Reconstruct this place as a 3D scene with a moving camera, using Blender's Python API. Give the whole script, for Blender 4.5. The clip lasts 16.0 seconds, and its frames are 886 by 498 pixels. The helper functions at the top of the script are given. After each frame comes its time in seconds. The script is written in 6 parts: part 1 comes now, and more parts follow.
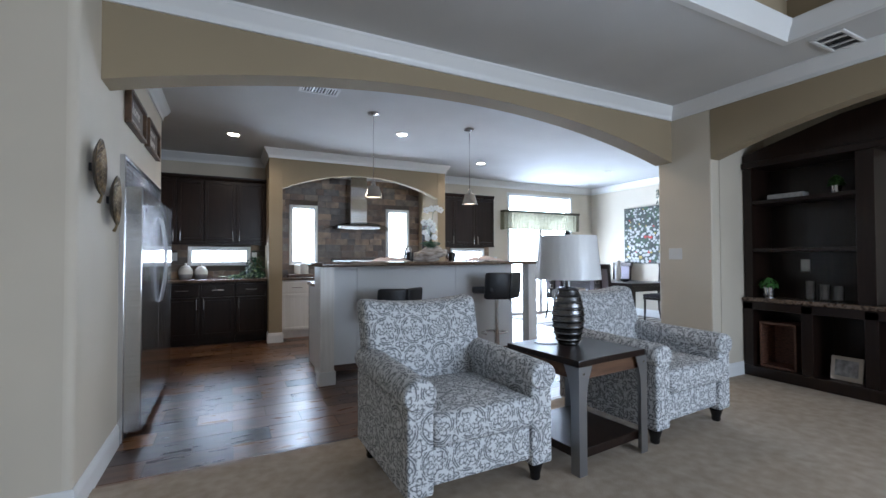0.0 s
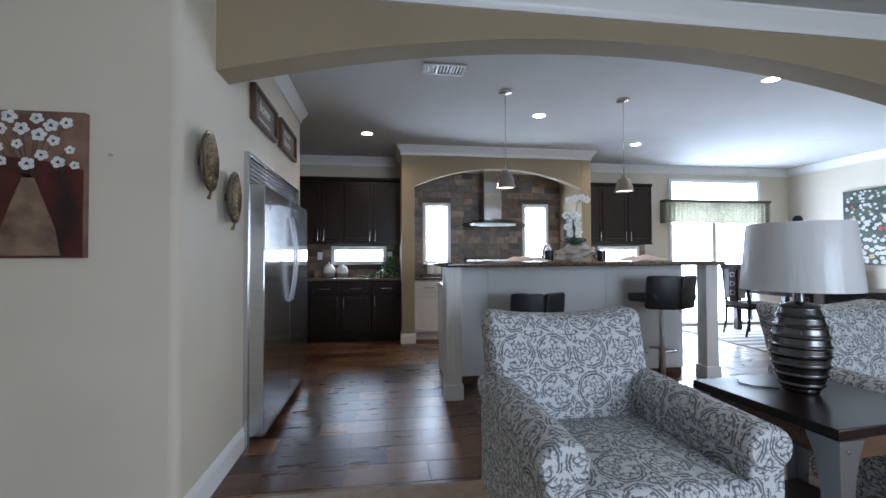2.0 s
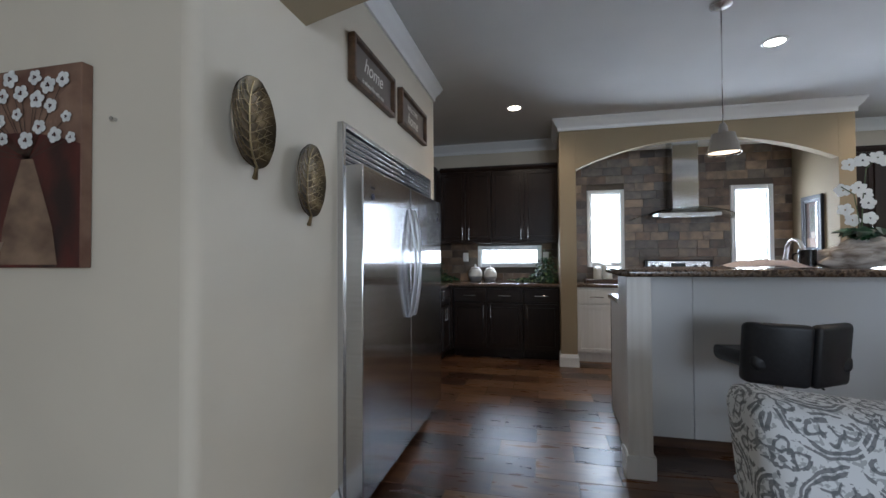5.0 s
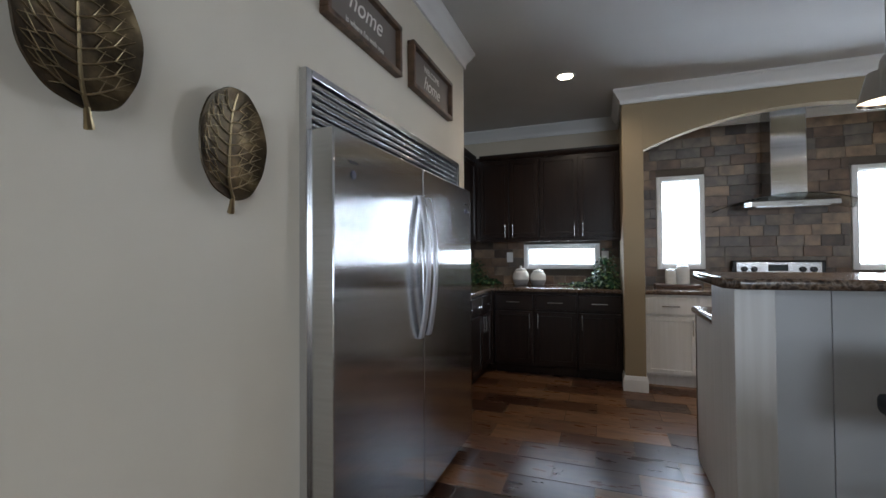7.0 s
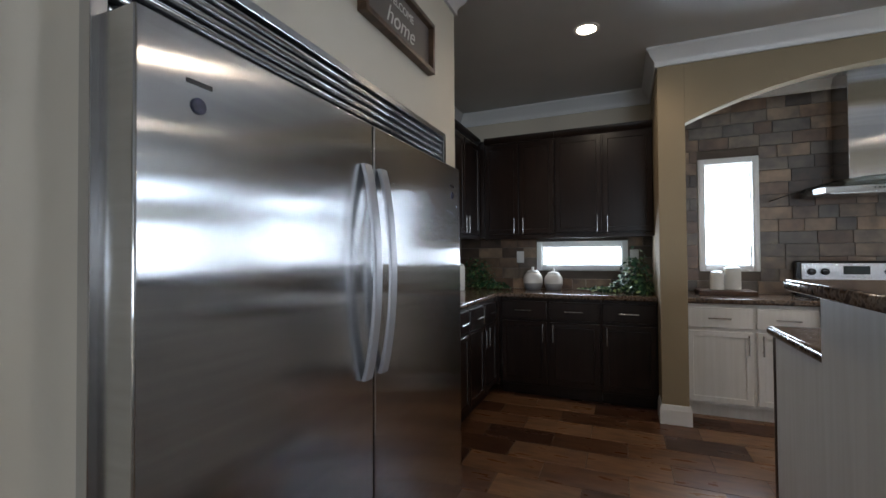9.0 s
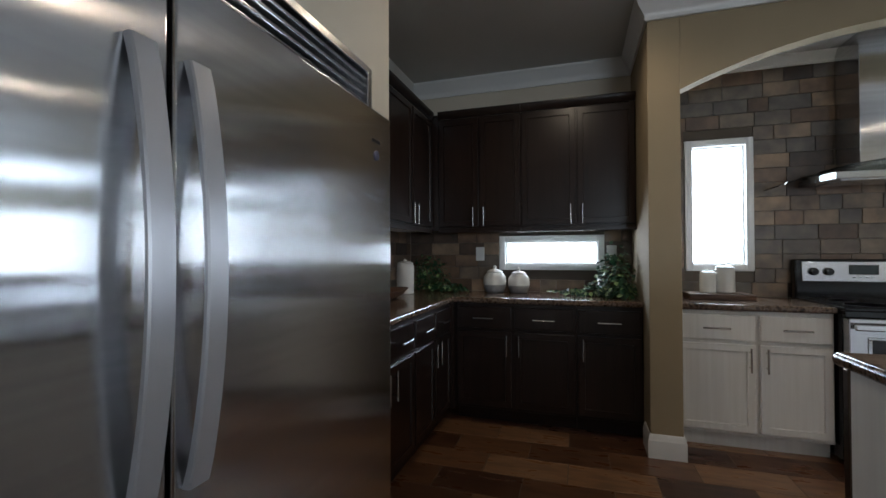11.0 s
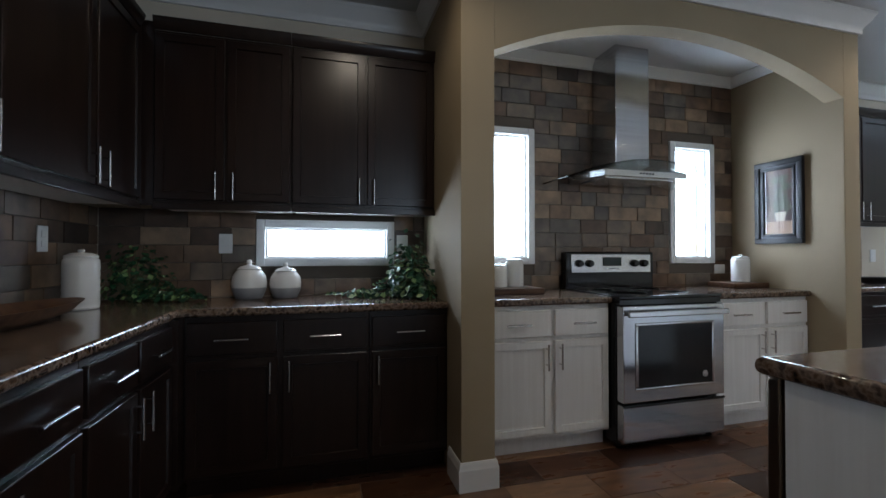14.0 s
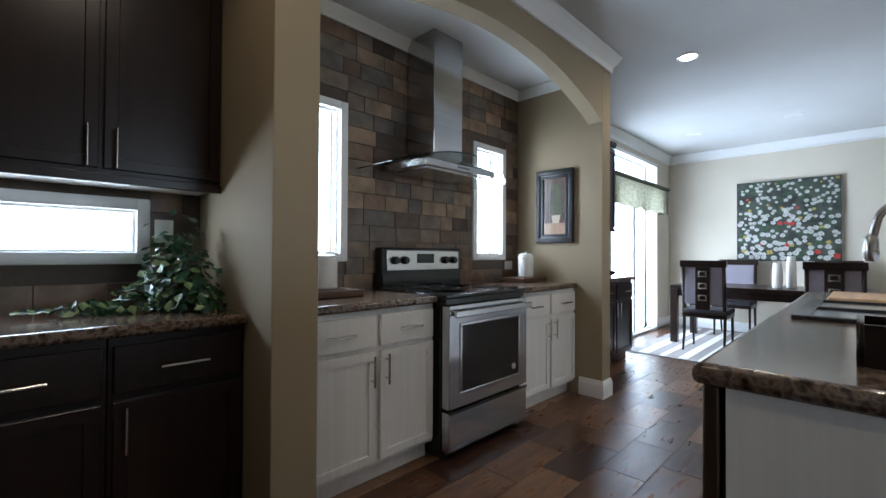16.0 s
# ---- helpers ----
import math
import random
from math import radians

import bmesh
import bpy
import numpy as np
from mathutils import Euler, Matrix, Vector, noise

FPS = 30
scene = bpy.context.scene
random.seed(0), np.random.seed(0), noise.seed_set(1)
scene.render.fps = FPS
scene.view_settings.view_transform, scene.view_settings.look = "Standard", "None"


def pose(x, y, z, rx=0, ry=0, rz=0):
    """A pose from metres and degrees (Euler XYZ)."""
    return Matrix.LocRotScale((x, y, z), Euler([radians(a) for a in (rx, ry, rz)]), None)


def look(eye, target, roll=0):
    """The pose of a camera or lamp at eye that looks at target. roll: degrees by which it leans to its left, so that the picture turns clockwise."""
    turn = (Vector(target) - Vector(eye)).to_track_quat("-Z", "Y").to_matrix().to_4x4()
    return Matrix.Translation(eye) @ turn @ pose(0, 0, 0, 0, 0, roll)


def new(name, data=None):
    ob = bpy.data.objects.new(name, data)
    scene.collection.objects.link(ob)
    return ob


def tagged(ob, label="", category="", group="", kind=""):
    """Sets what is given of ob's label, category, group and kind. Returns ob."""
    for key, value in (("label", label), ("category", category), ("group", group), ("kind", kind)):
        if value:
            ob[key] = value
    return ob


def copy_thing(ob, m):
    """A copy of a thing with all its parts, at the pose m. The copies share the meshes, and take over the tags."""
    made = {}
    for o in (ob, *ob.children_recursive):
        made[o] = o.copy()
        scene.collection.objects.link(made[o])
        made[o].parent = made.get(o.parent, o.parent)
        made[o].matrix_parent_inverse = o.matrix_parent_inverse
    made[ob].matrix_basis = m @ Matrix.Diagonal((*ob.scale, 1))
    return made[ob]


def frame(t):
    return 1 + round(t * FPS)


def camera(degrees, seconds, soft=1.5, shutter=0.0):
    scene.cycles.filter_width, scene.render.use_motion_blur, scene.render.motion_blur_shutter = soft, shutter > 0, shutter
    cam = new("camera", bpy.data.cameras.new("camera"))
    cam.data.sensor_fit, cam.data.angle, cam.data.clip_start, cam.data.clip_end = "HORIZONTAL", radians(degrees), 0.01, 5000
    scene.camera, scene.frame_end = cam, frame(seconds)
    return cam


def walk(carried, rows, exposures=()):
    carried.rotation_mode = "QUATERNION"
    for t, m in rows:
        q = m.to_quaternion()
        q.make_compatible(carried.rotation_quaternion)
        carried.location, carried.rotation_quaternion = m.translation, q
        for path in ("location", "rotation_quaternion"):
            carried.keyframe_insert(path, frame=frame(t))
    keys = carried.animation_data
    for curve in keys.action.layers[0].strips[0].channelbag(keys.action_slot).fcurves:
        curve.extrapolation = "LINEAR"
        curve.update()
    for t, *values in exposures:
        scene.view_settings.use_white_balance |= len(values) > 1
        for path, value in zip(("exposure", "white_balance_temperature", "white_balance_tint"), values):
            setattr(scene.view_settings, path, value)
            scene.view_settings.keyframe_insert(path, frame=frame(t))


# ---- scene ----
cam = camera(92.2, 16.0)
PATH = [
    (0, (0.216, 0.613, 1.21), (1.111, 2.401, 1.25), -0.2),
    (0.5, (0.301, 0.733, 1.213), (1.034, 2.593, 1.252), -0.2),
    (1, (0.365, 0.864, 1.219), (0.935, 2.781, 1.257), -0.2),
    (1.5, (0.403, 1.003, 1.22), (0.827, 2.958, 1.256), -0.2),
    (2, (0.449, 1.167, 1.211), (0.73, 3.146, 1.249), -0.2),
    (2.5, (0.499, 1.328, 1.215), (0.627, 3.323, 1.254), -0.2),
    (3, (0.53, 1.484, 1.217), (0.512, 3.483, 1.256), -0.2),
    (3.5, (0.538, 1.649, 1.207), (0.405, 3.644, 1.25), -0.3),
    (4, (0.527, 1.83, 1.217), (0.286, 3.815, 1.26), -0.3),
    (4.5, (0.527, 1.982, 1.227), (0.172, 3.95, 1.269), -0.3),
    (5, (0.531, 2.166, 1.24), (0.074, 4.112, 1.277), -0.3),
    (7.5, (0.512, 3.038, 1.256), (-0.229, 4.895, 1.29), -0.4),
    (8, (0.489, 3.217, 1.26), (-0.286, 5.06, 1.293), -0.4),
    (10.5, (0.361, 4.15, 1.232), (-0.353, 6.018, 1.266), -0.4),
    (11, (0.299, 4.309, 1.232), (-0.3, 6.217, 1.257), -0.2),
    (11.5, (0.244, 4.462, 1.231), (-0.216, 6.408, 1.253), -0.3),
    (12, (0.186, 4.592, 1.23), (-0.1, 6.571, 1.245), -0.2),
    (12.5, (0.136, 4.748, 1.216), (0.033, 6.745, 1.229), -0.2),
    (13, (0.122, 4.887, 1.185), (0.203, 6.885, 1.21), -0.1),
    (13.5, (0.1, 5.005, 1.173), (0.4, 6.982, 1.202), -0.0),
    (14, (0.069, 5.15, 1.167), (0.601, 7.078, 1.195), -0.0),
    (14.5, (0.043, 5.292, 1.158), (0.809, 7.14, 1.184), 0.1),
    (15, (0.031, 5.427, 1.147), (1.045, 7.151, 1.173), 0.1),
    (15.5, (0.042, 5.557, 1.145), (1.266, 7.138, 1.169), 0.2),
    (16, (0.068, 5.68, 1.148), (1.493, 7.083, 1.172), 0.3),
]

EXPOSURES = [(0, 0.42, 5700, 13), (3.5, 0.24, 5750, 13), (5, 0.22, 5900, 13), (8, 0.18, 6050, 13), (10.5, 0.0, 6050, 11), (13.5, -0.22, 5700, 10), (15, -0.05, 5650, 10), (16, -0.05, 5800, 10)]
walk(cam, [(t, look(eye, target, roll)) for t, eye, target, roll in PATH], EXPOSURES)

# ---- world and lights ----
world = bpy.data.worlds.new("sky")
scene.world = world
world.use_nodes = True
wn = world.node_tree.nodes
sky = wn.new("ShaderNodeTexSky")
sky.sky_type = "NISHITA"
sky.sun_disc = False
sky.sun_elevation = radians(50)
sky.sun_rotation = radians(60)
world.node_tree.links.new(sky.outputs[0], wn["Background"].inputs[0])
wn["Background"].inputs[1].default_value = 0.12


def window_light(x, y, z, rx, rz, w, h, power, colour=(0.80, 0.91, 1.0)):
    """Daylight that stands in an opening."""
    data = bpy.data.lights.new("daylight", "AREA")
    data.shape, data.size, data.size_y, data.energy, data.color = "RECTANGLE", w, h, power, colour
    ob = new("daylight", data)
    ob.matrix_world = pose(x, y, z, rx, 0, rz)
    return ob


CEIL = 2.79
window_light(1.315, 8.14, 1.59, -90, 0, 0.4, 0.93, 18)
window_light(2.97, 8.14, 1.59, -90, 0, 0.4, 0.93, 18)
window_light(0.085, 8.14, 1.25, -90, 0, 0.76, 0.23, 9)
window_light(4.45, 8.14, 1.25, -90, 0, 0.7, 0.22, 8)
window_light(6.30, 8.17, 1.28, -90, 0, 1.72, 2.52, 165, (0.76, 0.88, 1.0))
window_light(3.2, -3.35, 1.6, 72, 0, 2.4, 1.4, 118, (0.80, 0.91, 1.0))
window_light(4.80, -1.8, 1.6, 72, 90, 1.6, 1.4, 92, (0.80, 0.91, 1.0))


# ---- materials ----
def node(nt, kind, **values):
    n = nt.nodes.new(kind)
    for key, value in values.items():
        n.inputs[key].default_value = value
    return n


def ramp(nt, source, stops):
    r = nt.nodes.new("ShaderNodeValToRGB")
    el = r.color_ramp.elements
    while len(el) < len(stops):
        el.new(0.5)
    for e, (p, c) in zip(el, stops):
        e.position, e.color = p, (*c, 1)
    nt.links.new(source, r.inputs[0])
    return r.outputs[0]


def shade(c, k):
    return tuple(min(1, v * k) for v in c)


def blank(name, rough=0.5, metal=0.0):
    m = bpy.data.materials.new(name)
    m.use_nodes = True
    nt = m.node_tree
    b = nt.nodes["Principled BSDF"]
    b.inputs["Roughness"].default_value, b.inputs["Metallic"].default_value = rough, metal
    co = nt.nodes.new("ShaderNodeTexCoord")
    return m, nt, b, co


def noise_of(nt, co, scale, detail=4.0, stretch=(1, 1, 1), out="Object"):
    mp = nt.nodes.new("ShaderNodeMapping")
    mp.inputs["Scale"].default_value = stretch
    nt.links.new(co.outputs[out], mp.inputs[0])
    n = node(nt, "ShaderNodeTexNoise", Scale=scale, Detail=detail)
    nt.links.new(mp.outputs[0], n.inputs["Vector"])
    return n.outputs["Fac"]


def bump(nt, b, height, strength, distance=0.002):
    bp = node(nt, "ShaderNodeBump", Strength=strength, Distance=distance)
    nt.links.new(height, bp.inputs["Height"])
    nt.links.new(bp.outputs[0], b.inputs["Normal"])


def painted(name, c, rough=0.5, grain=160.0, relief=0.15, var=0.05, big=1.2):
    """Paint or plaster: slow blotches, fine texture."""
    m, nt, b, co = blank(name, rough)
    f = noise_of(nt, co, big, 3)
    nt.links.new(ramp(nt, f, [(0.3, shade(c, 1 - var)), (0.7, shade(c, 1 + var))]), b.inputs["Base Color"])
    bump(nt, b, noise_of(nt, co, grain, 2), relief, 0.001)
    return m


def woody(name, dark, light, rough=0.35, stretch=(9, 9, 0.8), scale=3.0, relief=0.1, rand=0.0):
    """Wood with its grain along the axis that is stretched least."""
    m, nt, b, co = blank(name, rough)
    f = noise_of(nt, co, scale, 8, stretch)
    col = ramp(nt, f, [(0.32, dark), (0.68, light)])
    if rand:
        info = nt.nodes.new("ShaderNodeObjectInfo")
        mixer = nt.nodes.new("ShaderNodeMix")
        mixer.data_type, mixer.blend_type = "RGBA", "MULTIPLY"
        mixer.inputs["Factor"].default_value = 1
        tint = ramp(nt, info.outputs["Random"], [(0, (1 - rand,) * 3), (1, (1, 1, 1))])
        nt.links.new(col, mixer.inputs["A"]), nt.links.new(tint, mixer.inputs["B"])
        col = mixer.outputs["Result"]
    nt.links.new(col, b.inputs["Base Color"])
    bump(nt, b, f, relief, 0.002)
    return m


def metal(name, c, rough=0.25, brushed=None):
    m, nt, b, co = blank(name, rough, 1.0)
    b.inputs["Base Color"].default_value = (*c, 1)
    if brushed:
        f = noise_of(nt, co, 30, 3, brushed)
        nt.links.new(ramp(nt, f, [(0.3, (rough - 0.05,) * 3), (0.7, (rough + 0.07,) * 3)]), b.inputs["Roughness"])
        bump(nt, b, f, 0.03, 0.0006)
    return m


def plain(name, c, rough=0.4, var=0.06, scale=8.0):
    m, nt, b, co = blank(name, rough)
    f = noise_of(nt, co, scale, 5)
    nt.links.new(ramp(nt, f, [(0.3, shade(c, 1 - var)), (0.7, shade(c, 1 + var))]), b.inputs["Base Color"])
    return m


def glow(name, c, power):
    m, nt, b, co = blank(name)
    b.inputs["Base Color"].default_value = (*c, 1)
    b.inputs["Emission Color"].default_value = (*c, 1)
    b.inputs["Emission Strength"].default_value = power
    return m


def glassy(name, c=(1, 1, 1), rough=0.0):
    m, nt, b, co = blank(name, rough)
    b.inputs["Base Color"].default_value = (*c, 1)
    b.inputs["Transmission Weight"].default_value = 1.0
    b.inputs["IOR"].default_value = 1.45
    return m


WALL = painted("cream wall paint", (0.60, 0.54, 0.44), 0.72)
TAUPE = painted("taupe accent paint", (0.31, 0.245, 0.155), 0.78)
CEILING = painted("white ceiling paint", (0.60, 0.60, 0.59), 0.85, 90, 0.4)
TRIM = painted("white trim paint", (0.78, 0.78, 0.77), 0.3, 60, 0.03, 0.02)
WHITEWOOD = woody("white-washed cabinet wood", (0.71, 0.69, 0.66), (0.78, 0.765, 0.74), 0.4, (14, 14, 0.6), 3, 0.06)
WHITEPANEL = painted("white panel paint", (0.70, 0.70, 0.70), 0.4, 60, 0.05, 0.03)
ESPRESSO = woody("espresso cabinet wood", (0.0105, 0.0056, 0.0042), (0.019, 0.0097, 0.0066), 0.28, (10, 10, 0.6), 3, 0.02)


def steel(name, along):
    """Stainless steel whose fine brushing spreads its reflections along one way."""
    m, nt, b, co = blank(name, 0.15, 1.0)
    b.inputs["Base Color"].default_value = (0.47, 0.47, 0.48, 1)
    b.inputs["Anisotropic"].default_value = 1.0
    t = node(nt, "ShaderNodeCombineXYZ", X=along[0], Y=along[1], Z=along[2])
    nt.links.new(t.outputs[0], b.inputs["Tangent"])
    f = noise_of(nt, co, 3.0, 4, (0.5, 0.5, 22))
    nt.links.new(ramp(nt, f, [(0.3, (0.50, 0.50, 0.512)), (0.7, (0.57, 0.57, 0.577))]), b.inputs["Base Color"])
    return m


STEELY, STEEL = steel("stainless steel door sheet", (0.25, 0.97, 0.0)), steel("brushed stainless steel", (0.86, 0.5, 0.05))
STEELH = metal("satin steel", (0.62, 0.62, 0.63), 0.22)
CHROME = metal("chrome", (0.7, 0.7, 0.7), 0.08)
NICKEL = metal("brushed nickel", (0.55, 0.52, 0.49), 0.25)
BLACK = plain("black enamel", (0.006, 0.006, 0.007), 0.12)
BLACKMAT = plain("black frame paint", (0.01, 0.01, 0.012), 0.4)
LEATHER = plain("black leatherette", (0.016, 0.017, 0.02), 0.42, 0.2, 60)
GLASS = glassy("clear glass")
WHITEPLASTIC = plain("white plastic", (0.75, 0.75, 0.74), 0.35, 0.02)
CERAMIC = plain("white glazed ceramic", (0.72, 0.71, 0.68), 0.2, 0.05)
GREYCERAMIC = plain("grey ceramic glaze", (0.30, 0.30, 0.30), 0.35, 0.1)
BROWNWOOD = woody("walnut wood", (0.06, 0.028, 0.015), (0.14, 0.07, 0.035), 0.45, (1, 9, 9), 3)
FRAMEWOOD = woody("rustic frame wood", (0.045, 0.024, 0.012), (0.13, 0.07, 0.035), 0.5, (3, 3, 3), 6)
LEAFMETAL, nt, b, co = blank("aged bronze", 0.36, 1.0)
nt.links.new(ramp(nt, noise_of(nt, co, 16, 5), [(0.35, (0.045, 0.036, 0.026)), (0.55, (0.11, 0.082, 0.05)), (0.72, (0.23, 0.17, 0.095))]), b.inputs["Base Color"])
bump(nt, b, noise_of(nt, co, 40, 4), 0.35, 0.004)
VEIN = metal("bronze vein", (0.30, 0.23, 0.13), 0.32)
IVY = plain("ivy leaf", (0.014, 0.06, 0.024), 0.32, 0.55, 14)
IVYRIM = plain("ivy leaf pale", (0.17, 0.26, 0.10), 0.4, 0.4, 14)
STEM = plain("plant stem", (0.06, 0.09, 0.03), 0.6)


def carpeting():
    m, nt, b, co = blank("beige pile carpet", 0.95)
    f = noise_of(nt, co, 14, 6)
    nt.links.new(ramp(nt, f, [(0.3, (0.32, 0.255, 0.19)), (0.7, (0.43, 0.35, 0.27))]), b.inputs["Base Color"])
    bump(nt, b, noise_of(nt, co, 240, 3), 0.8, 0.006)
    return m


def granite():
    m, nt, b, co = blank("brown granite-look laminate", 0.14)
    f = noise_of(nt, co, 34, 10)
    v = node(nt, "ShaderNodeTexVoronoi", Scale=60.0)
    nt.links.new(co.outputs["Object"], v.inputs["Vector"])
    mixer = nt.nodes.new("ShaderNodeMix")
    mixer.inputs[0].default_value = 0.12
    nt.links.new(f, mixer.inputs["A"]), nt.links.new(v.outputs["Distance"], mixer.inputs["B"])
    nt.links.new(ramp(nt, mixer.outputs["Result"], [(0.34, (0.022, 0.014, 0.01)), (0.44, (0.10, 0.06, 0.035)), (0.51, (0.19, 0.14, 0.105)), (0.6, (0.06, 0.04, 0.03))]), b.inputs["Base Color"])
    return m


def tile_stone(name, stops, rough, big=3.0):
    """Stone-look or wood-look tile; every piece takes its own tone."""
    m, nt, b, co = blank(name, rough)
    info = nt.nodes.new("ShaderNodeObjectInfo")
    base = ramp(nt, info.outputs["Random"], stops)
    geo = nt.nodes.new("ShaderNodeNewGeometry")
    shift = nt.nodes.new("ShaderNodeVectorMath")
    shift.operation = "ADD"
    spread = nt.nodes.new("ShaderNodeMath")
    spread.operation = "MULTIPLY"
    spread.inputs[1].default_value = 37.0
    nt.links.new(info.outputs["Random"], spread.inputs[0])
    nt.links.new(geo.outputs["Position"], shift.inputs[0]), nt.links.new(spread.outputs[0], shift.inputs[1])
    return m, nt, b, base, shift.outputs[0]


def plank_tile():
    m, nt, b, base, place = tile_stone("wood-look floor tile", [(0, (0.040, 0.017, 0.010)), (0.35, (0.085, 0.037, 0.019)), (0.65, (0.155, 0.073, 0.035)), (1, (0.25, 0.135, 0.068))], 0.25)
    mp = nt.nodes.new("ShaderNodeMapping")
    mp.inputs["Scale"].default_value = (2.2, 9, 9)
    nt.links.new(place, mp.inputs[0])
    n = node(nt, "ShaderNodeTexNoise", Scale=2.2, Detail=4.0)
    nt.links.new(mp.outputs[0], n.inputs["Vector"])
    mixer = nt.nodes.new("ShaderNodeMix")
    mixer.data_type, mixer.blend_type = "RGBA", "MULTIPLY"
    mixer.inputs["Factor"].default_value = 1
    nt.links.new(base, mixer.inputs["A"])
    nt.links.new(ramp(nt, n.outputs["Fac"], [(0.3, (0.58, 0.56, 0.56)), (0.7, (1.18, 1.18, 1.14))]), mixer.inputs["B"])
    nt.links.new(mixer.outputs["Result"], b.inputs["Base Color"])
    nt.links.new(ramp(nt, n.outputs["Fac"], [(0.3, (0.34,) * 3), (0.7, (0.26,) * 3)]), b.inputs["Roughness"])
    bump(nt, b, n.outputs["Fac"], 0.05, 0.001)
    return m


def wall_tile():
    m, nt, b, base, place = tile_stone("slate-look wall tile", [(0, (0.060, 0.043, 0.032)), (0.2, (0.135, 0.085, 0.054)), (0.45, (0.21, 0.135, 0.083)), (0.6, (0.12, 0.105, 0.09)), (0.8, (0.19, 0.145, 0.105)), (1, (0.33, 0.225, 0.14))], 0.4)
    n = node(nt, "ShaderNodeTexNoise", Scale=9.0, Detail=9.0)
    nt.links.new(place, n.inputs["Vector"])
    mixer = nt.nodes.new("ShaderNodeMix")
    mixer.data_type, mixer.blend_type = "RGBA", "MULTIPLY"
    mixer.inputs["Factor"].default_value = 1
    nt.links.new(base, mixer.inputs["A"])
    nt.links.new(ramp(nt, n.outputs["Fac"], [(0.3, (0.55, 0.55, 0.57)), (0.7, (1.3, 1.25, 1.2))]), mixer.inputs["B"])
    nt.links.new(mixer.outputs["Result"], b.inputs["Base Color"])
    bump(nt, b, n.outputs["Fac"], 0.5, 0.004)
    return m


CARPET, GRANITE, PLANK, SLATE = carpeting(), granite(), plank_tile(), wall_tile()
ESPRESSO.node_tree.nodes["Principled BSDF"].inputs["Specular IOR Level"].default_value = 0.36
GROUT = plain("dark grout", (0.105, 0.083, 0.064), 0.8)


# ---- mesh helpers ----
def box(bm, x0, x1, y0, y1, z0, z1, bevel=0.0, seg=2):
    vs = [bm.verts.new((x, y, z)) for x in (x0, x1) for y in (y0, y1) for z in (z0, z1)]
    a, b, c, d, e, f, g, h = vs
    fs = [bm.faces.new(q) for q in ((a, b, d, c), (e, g, h, f), (a, e, f, b), (c, d, h, g), (a, c, g, e), (b, f, h, d))]
    if bevel:
        edges = list({ed for fc in fs for ed in fc.edges})
        bmesh.ops.bevel(bm, geom=edges, offset=bevel, segments=seg, profile=0.5, affect="EDGES")
    return bm


def block(x0, x1, y0, y1, z0, z1, bevel=0.0, seg=2):
    return box(bmesh.new(), x0, x1, y0, y1, z0, z1, bevel, seg)


def lathe(profile, seg=32, bm=None, at=(0, 0, 0), axis="z"):
    """Turns (radius, height) pairs round an upright axis."""
    bm = bm or bmesh.new()
    rings = []
    for r, h in profile:
        ring = []
        for i in range(seg):
            a = 2 * math.pi * i / seg
            p = (r * math.cos(a), r * math.sin(a), h)
            if axis == "y":
                p = (p[0], p[2], p[1])
            if axis == "x":
                p = (p[2], p[0], p[1])
            ring.append(bm.verts.new((at[0] + p[0], at[1] + p[1], at[2] + p[2])))
        rings.append(ring)
    for lo, hi in zip(rings, rings[1:]):
        for i in range(seg):
            bm.faces.new((lo[i], lo[(i + 1) % seg], hi[(i + 1) % seg], hi[i]))
    if profile[0][0] > 1e-5:
        bm.faces.new(rings[0][::-1])
    if profile[-1][0] > 1e-5:
        bm.faces.new(rings[-1])
    bmesh.ops.remove_doubles(bm, verts=bm.verts[:], dist=1e-6)
    return bm


def rod(bm, p, q, r, seg=10, r2=None):
    p, q = Vector(p), Vector(q)
    turn = (q - p).to_track_quat("Z", "Y").to_matrix().to_4x4()
    bmesh.ops.create_cone(bm, cap_ends=True, segments=seg, radius1=r, radius2=r if r2 is None else r2, depth=(q - p).length, matrix=Matrix.Translation((p + q) / 2) @ turn)
    return bm


def tube(points, r, seg=8):
    """A round bar along a bent line."""
    bm = bmesh.new()
    rings = []
    pts = [Vector(p) for p in points]
    for i, p in enumerate(pts):
        d = (pts[min(i + 1, len(pts) - 1)] - pts[max(i - 1, 0)]).normalized()
        side = d.orthogonal().normalized() if not rings else (last - d * last.dot(d)).normalized()
        last = side
        up = d.cross(side)
        rad = r[i] if isinstance(r, (list, tuple)) else r
        rings.append([bm.verts.new(p + rad * (math.cos(a) * side + math.sin(a) * up)) for a in [2 * math.pi * k / seg for k in range(seg)]])
    for lo, hi in zip(rings, rings[1:]):
        for i in range(seg):
            bm.faces.new((lo[i], lo[(i + 1) % seg], hi[(i + 1) % seg], hi[i]))
    bm.faces.new(rings[0][::-1]), bm.faces.new(rings[-1])
    return bm


